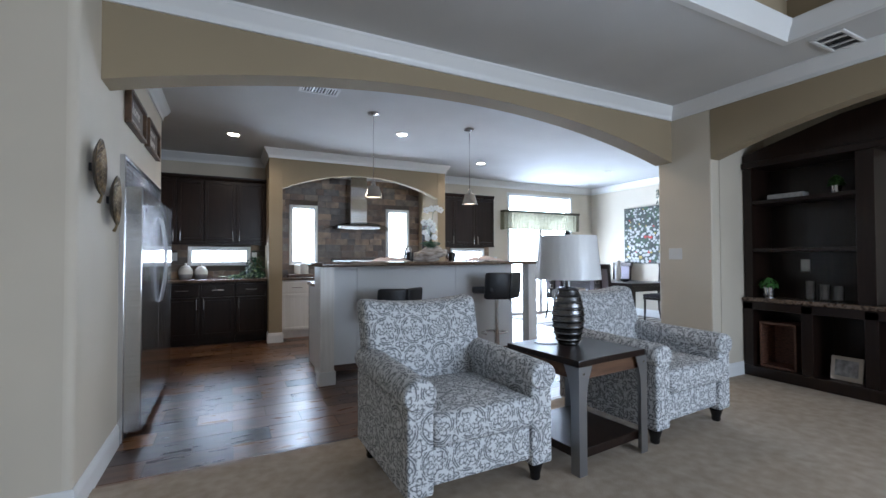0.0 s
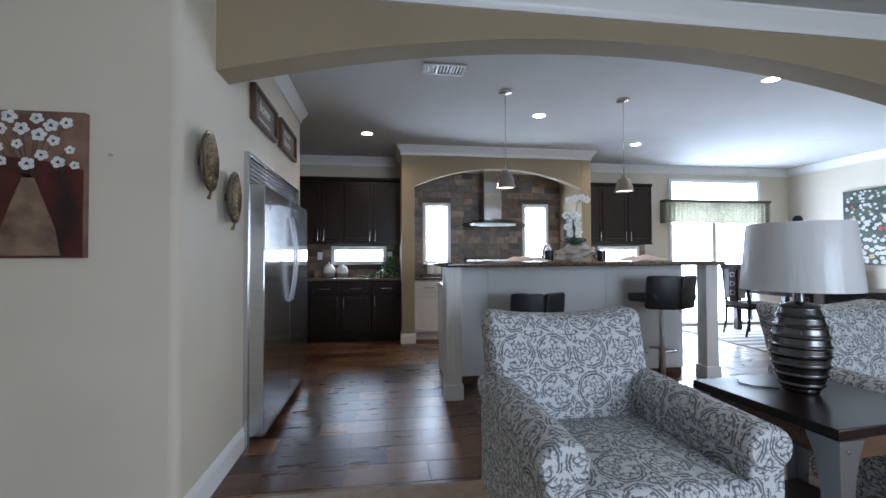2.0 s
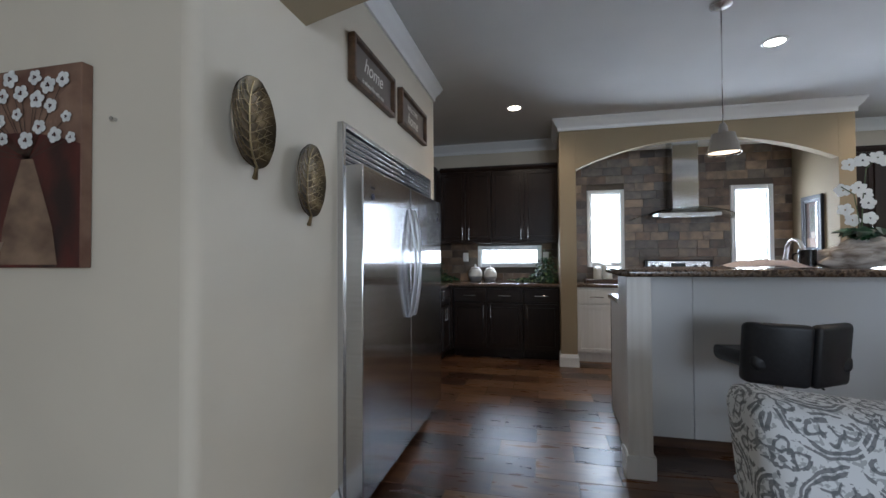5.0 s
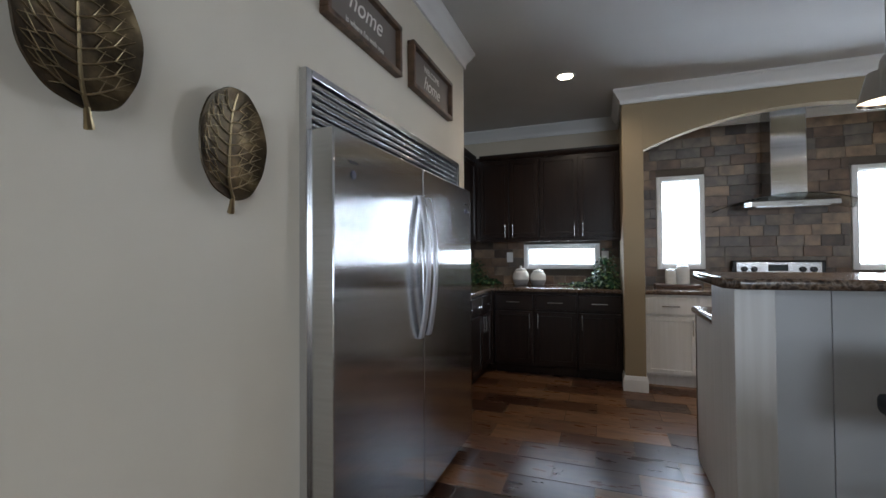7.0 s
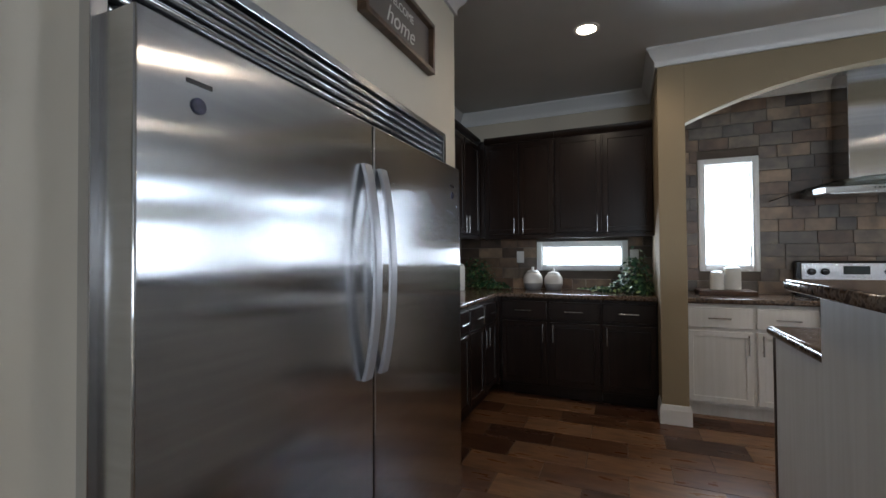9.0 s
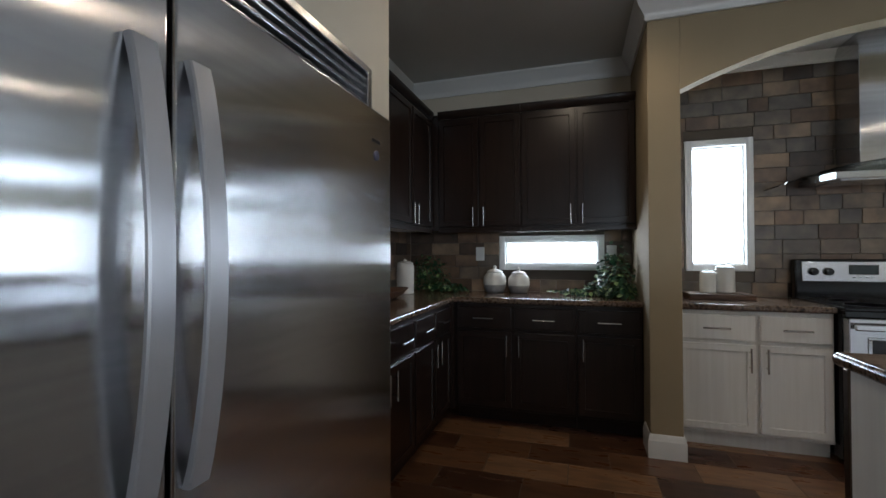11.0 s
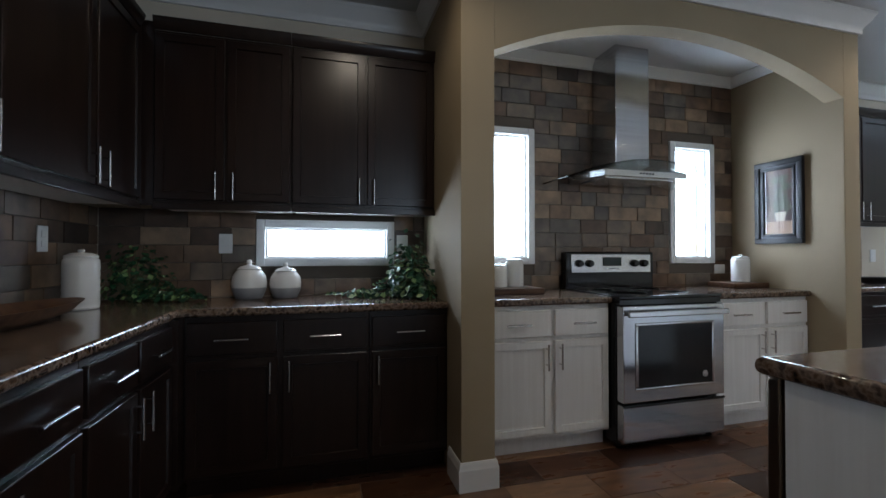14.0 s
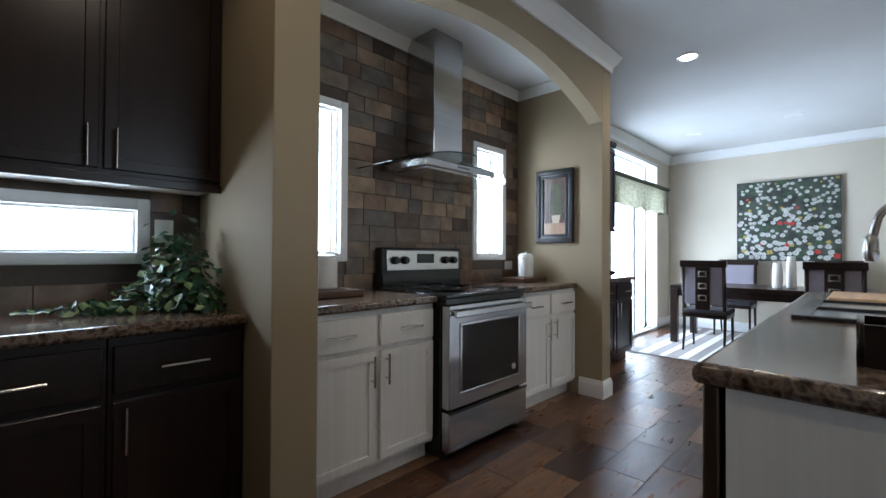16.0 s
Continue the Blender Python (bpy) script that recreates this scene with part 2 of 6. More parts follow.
def prism(points, depth, axis="y", at=0.0, bm=None):
    """A flat outline drawn in the two other axes, given thickness along axis."""
    bm = bm or bmesh.new()

    def put(a, b, c):
        return {"y": (a, c, b), "x": (c, a, b), "z": (a, b, c)}[axis]
    lo = [bm.verts.new(put(a, b, at)) for a, b in points]
    hi = [bm.verts.new(put(a, b, at + depth)) for a, b in points]
    n = len(points)
    bm.faces.new(lo), bm.faces.new(hi[::-1])
    for i in range(n):
        bm.faces.new((lo[i], hi[i], hi[(i + 1) % n], lo[(i + 1) % n]))
    bmesh.ops.recalc_face_normals(bm, faces=bm.faces[:])
    return bm


def moulding(path, profile, closed=False):
    """Sweeps a profile of (out, up) pairs along a level line; 'out' lies to the right of the way walked."""
    bm = bmesh.new()
    pts = [Vector(p) for p in path]
    n = len(pts)
    rings = []
    for i, p in enumerate(pts):
        before = pts[i] - pts[i - 1] if (i or closed) else pts[1] - pts[0]
        after = pts[(i + 1) % n] - pts[i] if (i < n - 1 or closed) else pts[i] - pts[i - 1]
        na, nb = [Vector((d.y, -d.x, 0)).normalized() for d in (before, after)]
        mid = (na + nb).normalized()
        mid /= max(0.3, mid.dot(na))
        rings.append([bm.verts.new(p + mid * o + Vector((0, 0, u))) for o, u in profile])
    k = len(profile)
    pairs = list(zip(rings, rings[1:])) + ([(rings[-1], rings[0])] if closed else [])
    for a, b in pairs:
        for j in range(k):
            bm.faces.new((a[j], a[(j + 1) % k], b[(j + 1) % k], b[j]))
    if not closed:
        bm.faces.new(rings[0]), bm.faces.new(rings[-1][::-1])
    bmesh.ops.recalc_face_normals(bm, faces=bm.faces[:])
    return bm


def finish(name, bm, material, smooth=None):
    bmesh.ops.recalc_face_normals(bm, faces=bm.faces[:])
    me = bpy.data.meshes.new(name)
    bm.to_mesh(me)
    bm.free()
    me.materials.append(material)
    if smooth is not None:
        me.polygons.foreach_set("use_smooth", [True] * len(me.polygons))
        me.set_sharp_from_angle(angle=radians(smooth))
        size = [max(v.co[i] for v in me.vertices) - min(v.co[i] for v in me.vertices) for i in range(3)]
        for p in me.polygons:
            for i in range(3):
                if abs(p.normal[i]) > 0.9999 and p.area > 0.2 * size[i - 1] * size[i - 2]:
                    p.use_smooth = False
    return me


def structure(name, bm, material, label, category, smooth=None):
    return tagged(new(name, finish(name, bm, material, smooth)), label, category, "", "structure")


def thing(name, label, category, m=None, group=""):
    ob = new(name)
    ob.empty_display_size = 0.1
    ob.matrix_world = m or Matrix()
    return tagged(ob, label, category, group)


def part(name, bm, material, parent, label="", smooth=40):
    ob = new(name, finish(name, bm, material, smooth))
    ob.parent = parent
    return tagged(ob, label) if label else ob


def arc(x0, x1, spring, apex, n=28):
    """The under-edge of a flat arch, from x0 to x1."""
    half, rise = (x1 - x0) / 2, apex - spring
    r = (half * half + rise * rise) / (2 * rise)
    cx, cz = (x0 + x1) / 2, apex - r
    out = []
    for i in range(n + 1):
        x = x0 + (x1 - x0) * i / n
        out.append((x, cz + math.sqrt(r * r - (x - cx) ** 2)))
    return out


# ---- structure ----
XF, YP, XL, YB, XR, XE = -0.43, 3.17, -1.18, 7.993, 4.43, 7.82
BEAM0, BEAM1 = 3.57, 3.762
N0, N1, N2, N3, NY = 0.718, 0.898, 3.395, 3.54, 7.165
YC = 3.435
FR0, FR1 = 4.043, 5.69

TX0, TX1, TY0, TY1 = -1.6, 3.87, -1.6, 2.25
bm = bmesh.new()
for a in ((-3.4, 8.1, TY1, 8.3), (-3.4, 8.1, -3.3, TY0), (-3.4, TX0, TY0, TY1), (TX1, 8.1, TY0, TY1)):
    box(bm, *a, CEIL, CEIL + 0.12)
box(bm, TX0 - 0.1, TX1 + 0.1, TY0 - 0.1, TY1 + 0.1, CEIL + 0.30, CEIL + 0.36)
structure("ceiling", bm, CEILING, "white textured ceiling over the open rooms", "ceiling")
structure("floor_carpet", block(-3.4, XR + 1.06, -3.3, YC, -0.12, 0.012), CARPET, "beige cut-pile carpet of the sitting room", "carpet")
R = 0.04
outline = [(-3.4, YP), (XF - R, YP)] + [(XF - R + R * math.sin(a), YP + R - R * math.cos(a)) for a in [math.pi / 2 * k / 6 for k in range(1, 6)]] + [(XF, YP + R), (XF, FR0), (XF - 0.12, FR0), (XF - 0.12, YP + 0.12), (-3.4, YP + 0.12)]
structure("wall_painting", prism(outline, CEIL, "z", 0.0), WALL, "cream painted wall with a bullnose corner", "wall", 35)
structure("wall_over_fridge", block(XF - 0.12, XF, FR0, FR1, 1.90, CEIL), WALL, "cream painted wall above the refrigerator", "wall")
structure("wall_fridge_end", block(XL, XF, FR1, 5.90, 0, CEIL), WALL, "cream painted wall end beside the refrigerator", "wall")
structure("wall_left_living", block(-3.4, -3.28, -3.3, YP, 0, CEIL), WALL, "plain cream wall closing the sitting room", "wall")
structure("wall_left_kitchen", block(XL - 0.12, XL, YP + 0.12, YB, 0, CEIL), WALL, "cream painted kitchen side wall", "wall")


def wall_x(bm, x0, x1, y0, y1, openings):
    """A wall along x with openings (x0, x1, z0, z1) cut through."""
    x = x0
    for a, b, z0, z1 in sorted(openings):
        box(bm, x, a, y0, y1, 0, CEIL)
        if z0 > 0:
            box(bm, a, b, y0, y1, 0, z0)
        box(bm, a, b, y0, y1, z1, CEIL)
        x = b
    box(bm, x, x1, y0, y1, 0, CEIL)
    return bm


WINDOWS = {"window_1": (1.10, 1.53, 1.11, 2.078), "window_2": (2.756, 3.182, 1.11, 2.078), "window_3": (-0.329, 0.50, 1.108, 1.376), "window_4": (4.08, 4.82, 1.11, 1.38), "window_5": (5.42, 7.175, 0.0, 2.56)}
structure("wall_north", wall_x(bmesh.new(), XL - 0.12, XE + 0.12, YB, YB + 0.14, list(WINDOWS.values())), WALL, "cream painted outer wall with window openings", "wall")
structure("wall_east", block(XE, XE + 0.12, 3.48, YB, 0, CEIL), WALL, "cream painted dining room wall", "wall")
structure("wall_dining_south", block(XR + 0.14, XE + 0.12, 3.36, 3.48, 0, CEIL), WALL, "cream painted wall behind the dining room", "wall")
structure("wall_south", wall_x(bmesh.new(), -3.4, 5.4, -3.3, -3.16, [(2.0, 4.4, 0.8, 2.2)]), WALL, "plain cream wall with a window behind the walk", "wall")
structure("beam_arch", prism([(XF, CEIL)] + arc(XF, XR, 2.212, 2.525) + [(XR, CEIL)], BEAM1 - BEAM0, "y", BEAM0), TAUPE, "taupe painted arched header between the rooms", "arch")
structure("wall_pier", block(XR, XR + 0.14, 3.16, BEAM1 - 0.03, 0, CEIL, 0.015, 3), WALL, "cream painted pier at the end of the arch", "wall")

# niche of the range
structure("niche_wall_left", block(N0, N1, NY, YB, 0, CEIL, 0.004), TAUPE, "taupe painted stub wall beside the range niche", "wall")
structure("niche_wall_right", block(N2, N3, NY, YB, 0, CEIL, 0.004), TAUPE, "taupe painted stub wall beside the range niche", "wall")
structure("niche_arch", prism([(N1, CEIL)] + arc(N1, N2, 2.217, 2.492) + [(N2, CEIL)], 0.115, "y", NY + 0.001), TAUPE, "taupe painted flat arch over the range niche", "arch")
structure("niche_ceiling", block(N1, N2, NY + 0.116, YB, 2.66, 2.70), CEILING, "white ceiling of the range niche", "ceiling")

bm = bmesh.new()
for a in ((TX0 - 0.05, TX1 + 0.05, TY1, TY1 + 0.05), (TX0 - 0.05, TX1 + 0.05, TY0 - 0.05, TY0), (TX0 - 0.05, TX0, TY0, TY1), (TX1, TX1 + 0.05, TY0, TY1)):
    box(bm, *a, CEIL + 0.121, CEIL + 0.30)
structure("tray_sides", bm, TAUPE, "taupe painted sides of the tray ceiling", "ceiling")
CROWN = [(0, 0), (0.072, 0), (0.072, -0.018), (0.062, -0.028), (0.05, -0.055), (0.026, -0.085), (0.016, -0.104), (0.016, -0.135), (0, -0.135)]
SMALLCROWN = [(a * 0.6, b * 0.6) for a, b in CROWN]


def crown(path, z=CEIL, profile=CROWN, name="crown_moulding"):
    return structure(name, moulding([(x, y, z) for x, y in path], profile), TRIM, "white painted crown moulding under the ceiling", "moulding", 40)


crown([(XF, BEAM1), (XF, 5.90), (XL, 5.90), (XL, YB), (N0, YB), (N0, NY), (N3, NY), (N3, YB), (XE, YB), (XE, 3.48)])
crown([(-3.2, YP), (XF, YP), (XF, BEAM0), (XR, BEAM0), (XR, -3.1)])
crown([(N1, NY + 0.116), (N1, YB - 0.012), (N2, YB - 0.012), (N2, NY + 0.116)], 2.66, SMALLCROWN)

structure("tray_moulding", moulding([(TX0, TY0, CEIL + 0.125), (TX0, TY1, CEIL + 0.125), (TX1, TY1, CEIL + 0.125), (TX1, TY0, CEIL + 0.125)], [(-0.05, -0.13), (0.0, -0.13), (0.012, -0.10), (0.03, -0.06), (0.055, -0.03), (0.06, 0.0), (0.0, 0.0), (0.0, -0.12), (-0.05, -0.12)], True), TRIM, "white painted moulding round the tray ceiling", "moulding", 40)

BASE = [(0, 0), (0.016, 0), (0.016, 0.105), (0.011, 0.118), (0.011, 0.13), (0.005, 0.142), (0, 0.142)]


def baseboard(path):
    return structure("baseboard", moulding([(x, y, 0.0) for x, y in path], BASE), TRIM, "white painted baseboard along the wall", "baseboard", 40)


baseboard([(-3.2, YP), (XF, YP), (XF, FR0 - 0.01)])
baseboard([(XF, FR1 + 0.01), (XF, 5.90), (-0.6, 5.90)])
baseboard([(N0, 7.36), (N0, NY), (N1, NY), (N1, 7.36)])
baseboard([(N2, 7.36), (N2, NY), (N3, NY), (N3, 7.4)])
baseboard([(4.95, YB), (5.36, YB)])
baseboard([(7.27, YB), (XE, YB), (XE, 3.48), (XR + 0.15, 3.48)])


# ---- windows ----
def window(name, x0, x1, z0, z1, label, bars=()):
    """A window in the outer wall: casing, sash, pane."""
    w = tagged(new(name), label, "window", "", "structure")
    w.location = ((x0 + x1) / 2, YB, z0)
    ox, oz = -(x0 + x1) / 2, -z0

    def ring(a, b, c, d, t, y0, y1, bev=0.004):
        bm = bmesh.new()
        box(bm, a + ox, a + t + ox, y0, y1, c + oz, d + oz, bev)
        box(bm, b - t + ox, b + ox, y0, y1, c + oz, d + oz, bev)
        box(bm, a + t + ox, b - t + ox, y0, y1, c + oz, c + t + oz, bev)
        box(bm, a + t + ox, b - t + ox, y0, y1, d - t + oz, d + oz, bev)
        return bm
    part("casing", ring(x0 - 0.01, x1 + 0.01, z0 - 0.01, z1 + 0.01, 0.05, -0.03, 0.0), TRIM, w)
    part("sash", ring(x0 + 0.03, x1 - 0.03, z0 + 0.03, z1 - 0.03, 0.022, 0.012, 0.05), WHITEPLASTIC, w)
    for a, b, c, d in bars:
        part("mullion", block(a + ox, b + ox, 0.0, 0.06, c + oz, d + oz, 0.004), WHITEPLASTIC, w)
    pane = part("pane", block(x0 + 0.04 + ox, x1 - 0.04 + ox, 0.028, 0.034, z0 + 0.04 + oz, z1 - 0.04 + oz), GLASS, w)
    pane.visible_shadow = False
    return w


window("window_1", *WINDOWS["window_1"], "tall narrow white-framed window beside the range")
window("window_2", *WINDOWS["window_2"], "tall narrow white-framed window beside the range")
window("window_3", *WINDOWS["window_3"], "low wide white-framed window above the counter")
window("window_4", *WINDOWS["window_4"], "low wide white-framed window above the sideboard")
window("window_5", *WINDOWS["window_5"], "white sliding glass door with a transom", [(5.45, 7.145, 2.09, 2.18), (6.26, 6.34, 0.03, 2.09)])

structure("ground", block(-40, 40, 8.4, 90, -0.5, -0.3), plain("pale dry ground", (0.42, 0.40, 0.36), 0.9), "pale sunlit ground outside the windows", "ground")


# ---- cabinets ----
def shaker(x0, x1, z0, z1, y=0.0, t=0.02, rail=0.055, rec=0.009):
    """A framed panel front, facing -y."""
    bm = bmesh.new()
    box(bm, x0, x1, y - t, y, z0, z1)
    bmesh.ops.recalc_face_normals(bm, faces=bm.faces[:])
    face = min(bm.faces, key=lambda f: f.calc_center_median().y)
    bmesh.ops.inset_region(bm, faces=[face], thickness=0.003, depth=0.0)
    for v in bm.verts:
        if v.co.y < y - t + 1e-5 and any(abs(v.co.x - q) < 1e-5 for q in (x0, x1)):
            v.co.y += 0.002
    bmesh.ops.inset_region(bm, faces=[face], thickness=rail, depth=0.0)
    bmesh.ops.inset_region(bm, faces=[face], thickness=0.004, depth=-rec)
    return bm


def bar_handle(x, z, length, upright, y=-0.02):
    bm = bmesh.new()
    d = Vector((0, 0, length / 2)) if upright else Vector((length / 2, 0, 0))
    c = Vector((x, y - 0.03, z))
    rod(bm, c - d, c + d, 0.006)
    for k in (-0.62, 0.62):
        p = c + d * k
        rod(bm, p, p + Vector((0, 0.03, 0)), 0.0045, 8)
    return bm


def base_cabinet(m, widths, wood, label, hinge, depth=0.58, group="", handle=STEELH):
    """Drawers over doors; hinge gives each door's handle side."""
    ob = thing("base_cabinet", label, "cabinet", m, group)
    w = sum(widths)
    part("carcass", block(0, w, 0, depth, 0.10, 0.872, 0.002, 1), wood, ob)
    part("toe_kick", block(0, w, 0.06, depth, 0.0, 0.10), wood, ob)
    x = 0
    for wd, h in zip(widths, hinge):
        a, b = x + 0.014, x + wd - 0.014
        drawer = part("drawer_front", block(a, b, -0.02, 0, 0.69, 0.845, 0.004, 2), wood, ob)
        part("handle", bar_handle((a + b) / 2, 0.765, 0.15, False), handle, drawer, "brushed steel bar handle")
        door = part("door", shaker(a, b, 0.125, 0.665), wood, ob)
        part("handle", bar_handle(b - 0.03 if h == "r" else a + 0.03, 0.575, 0.15, True), handle, door, "brushed steel bar handle")
        x += wd
    return ob


def wall_cabinet(m, widths, wood, label, hinge, z0=1.43, z1=2.355, depth=0.29, ends=True, group=""):
    ob = thing("wall_cabinet", label, "cabinet", m, group)
    w = sum(widths)
    part("carcass", block(0, w, 0, depth, z0, z1, 0.002, 1), wood, ob)
    # The window light seen on the underside is put into a paler wood.
    part("underside", block(0.01, w - 0.01, 0.012, depth - 0.01, z0 - 0.006, z0 - 0.001), WHITEWOOD, ob, "underside panel, pale for the window light")
    prof = [(0, 0), (0.012, 0), (0.03, 0.03), (0.035, 0.05), (0.035, 0.06), (0, 0.06)]
    part("cornice", moulding([(0, 0, z1), (w, 0, z1)], prof), wood, ob)
    part("light_rail", block(0, w, -0.02, 0.0, z0 - 0.022, z0 + 0.012, 0.003), wood, ob)
    x = 0
    for wd, h in zip(widths, hinge):
        a, b = x + 0.008, x + wd - 0.008
        door = part("door", shaker(a, b, z0 + 0.03, z1 - 0.02), wood, ob)
        part("handle", bar_handle(b - 0.035 if h == "r" else a + 0.035, z0 + 0.105, 0.15, True), STEELH, door, "brushed steel bar handle")
        x += wd
    return ob


FRONT = 7.41
base_cabinet(pose(-0.57, FRONT, 0), (0.426, 0.434), ESPRESSO, "espresso wood base cabinet with two drawers over doors", "rl", 0.58, "espresso base cabinets")
base_cabinet(pose(0.292, FRONT, 0), (0.424,), ESPRESSO, "narrow espresso wood base cabinet with one drawer", "l", 0.58, "espresso base cabinets")
SIDE = -0.61
base_cabinet(pose(SIDE, 5.905, 0, 0, 0, 90), (0.335, 0.365), ESPRESSO, "espresso wood base cabinet beside the refrigerator wall", "rl", 0.57, "espresso base cabinets")
base_cabinet(pose(SIDE, 6.606, 0, 0, 0, 90), (0.365, 0.365), ESPRESSO, "espresso wood base cabinet beside the corner", "rl", 0.57, "espresso base cabinets")
part("corner_filler", block(-0.63, -0.572, 7.337, 7.43, 0.1, 0.872), ESPRESSO, thing("corner_post", "espresso wood corner filler between cabinets", "cabinet"))
part("filler", box(block(-0.895, -0.802, 7.705, 7.74, 1.43, 2.40), -0.895, -0.86, 7.685, 7.74, 1.43, 2.40), ESPRESSO, thing("cabinet_filler", "espresso wood filler in the wall cabinet corner", "cabinet"))
wall_cabinet(pose(-0.80, 7.70, 0), (0.345, 0.336), ESPRESSO, "espresso wood wall cabinet with two shaker doors", "rl", group="espresso wall cabinets")
wall_cabinet(pose(-0.118, 7.70, 0), (0.418, 0.415), ESPRESSO, "espresso wood wall cabinet catching a lamp reflection", "rl", group="espresso wall cabinets")
wall_cabinet(pose(-0.87, 5.905, 0, 0, 0, 90), (0.39, 0.39), ESPRESSO, "espresso wood wall cabinet beside the refrigerator wall", "lr", group="espresso wall cabinets")
wall_cabinet(pose(-0.87, 6.687, 0, 0, 0, 90), (0.553, 0.44), ESPRESSO, "espresso wood wall cabinet beside the corner", "rl", group="espresso wall cabinets")
base_cabinet(pose(N1 + 0.003, FRONT, 0), (0.455, 0.39), WHITEWOOD, "white-washed wood base cabinet beside the range", "rl", 0.58, "white base cabinets", NICKEL)
base_cabinet(pose(2.516, FRONT, 0), (0.476, 0.40), WHITEWOOD, "white-washed wood base cabinet beside the range", "rl", 0.58, "white base cabinets", NICKEL)
base_cabinet(pose(3.555, 7.515, 0), (0.46, 0.46, 0.44), ESPRESSO, "espresso wood sideboard cabinet in the dining corner", "lrl", 0.46)
wall_cabinet(pose(3.56, 7.695, 0), (0.443, 0.443, 0.437), ESPRESSO, "espresso wood wall cabinet in the dining corner", "rrl")


def worktop(name, outline, label, z0=0.874, z1=0.914, bevel=0.012):
    bm = prism(outline, z1 - z0, "z", z0)
    edges = [e for e in bm.edges if abs(e.verts[0].co.z - e.verts[1].co.z) < 1e-6]
    bmesh.ops.bevel(bm, geom=edges, offset=bevel, segments=3, profile=0.5, affect="EDGES")
    ob = new(name, finish(name, bm, GRANITE, 40))
    return tagged(ob, label, "worktop")


BACK = YB - 0.014
worktop("worktop", [(XL + 0.012, 5.903), (-0.58, 5.903), (-0.58, 7.375), (N0 - 0.004, 7.375), (N0 - 0.004, BACK), (XL + 0.012, BACK)], "brown granite-look worktop turning the kitchen corner")
worktop("worktop", [(N1 + 0.003, 7.375), (1.747, 7.375), (1.747, BACK), (N1 + 0.003, BACK)], "brown granite-look worktop on white cabinet")
worktop("worktop", [(2.517, 7.375), (N2 - 0.003, 7.375), (N2 - 0.003, BACK), (2.517, BACK)], "brown granite-look worktop on white cabinet")
worktop("worktop", [(N3 + 0.004, 7.475), (4.96, 7.475), (4.96, YB - 0.002), (N3 + 0.004, YB - 0.002)], "brown granite-look worktop on the sideboard")


# ---- refrigerator ----
HANDLEMETAL = blank("satin silver handle", 0.3, 0.55)[0]
HANDLEMETAL.node_tree.nodes["Principled BSDF"].inputs["Base Color"].default_value = (0.45, 0.45, 0.47, 1)


def refrigerator():
    ob = thing("refrigerator", "built-in twin-door stainless steel refrigerator with a vent grille", "refrigerator", pose(XF, FR0, 0))
    w = FR1 - FR0
    part("cabinet_box", block(-0.70, -0.02, 0.03, w - 0.03, 0.02, 1.68), BLACKMAT, ob)
    for y0, y1 in ((0.0, 0.03), (w - 0.03, w)):
        part("side_trim", block(-0.03, 0.03, y0, y1, 0.0, 1.897, 0.003), STEELH, ob, "polished steel trim strip")
    part("kick_plate", block(-0.05, 0.02, 0.03, w - 0.03, 0.0, 0.06), BLACKMAT, ob)
    g = part("grille", block(-0.10, -0.02, 0.03, w - 0.03, 1.69, 1.895), BLACKMAT, ob, "dark grille recess")
    part("grille_rim", block(-0.02, 0.032, 0.03, w - 0.03, 1.87, 1.897, 0.003), STEELH, g)
    for i in range(6):
        z = 1.697 + i * 0.029
        part("slat", prism([(-0.018, z), (0.024, z + 0.004), (0.028, z + 0.011), (0.022, z + 0.018), (-0.018, z + 0.012)], w - 0.066, "y", 0.033), STEELH, g)
    for i, (y0, y1) in enumerate(((0.016, 0.768), (0.777, w - 0.05))):
        door = part("door", block(0.0, 0.125, y0, y1, 0.065, 1.69, 0.006, 3), STEELY, ob, "brushed stainless steel door")
        y = y1 - 0.052 if i == 0 else y0 + 0.036
        bow = [(u / 20, math.sin(math.pi * u / 20) ** 0.8) for u in range(21)]
        hb = bmesh.new()
        rings = []
        for u, s in bow:
            x, z, t = 0.1245 + 0.045 * s, 0.86 + 0.685 * u, 0.012 + 0.006 * (1 - s)
            c = 0.003
            rings.append([hb.verts.new((x + dx, y + dy, z)) for dx, dy in ((0, -0.021 + c), (c, -0.021), (t - c, -0.021), (t, -0.021 + c), (t, 0.021 - c), (t - c, 0.021), (c, 0.021), (0, 0.021 - c))])
        for p, q in zip(rings, rings[1:]):
            for k in range(8):
                hb.faces.new((p[k], p[k - 1], q[k - 1], q[k]))
        hb.faces.new(rings[0]), hb.faces.new(rings[-1])
        part("handle", hb, HANDLEMETAL, door, "bowed flat satin steel handle")
        part("badge", lathe([(0.016, 0), (0.016, 0.003), (0.014, 0.004)], 20, at=(0.1251, y0 + 0.12 if i == 0 else y1 - 0.11, 1.545), axis="x"), plain("badge ink", (0.03, 0.03, 0.06), 0.4, 0.5, 60), door, "small round dark badge")
        part("nameplate", block(0.1252, 0.1265, (y0 + 0.095 if i == 0 else y1 - 0.14), (y0 + 0.15 if i == 0 else y1 - 0.085), 1.585, 1.594), BLACKMAT, door, "small dark nameplate")
    return ob


refrigerator()


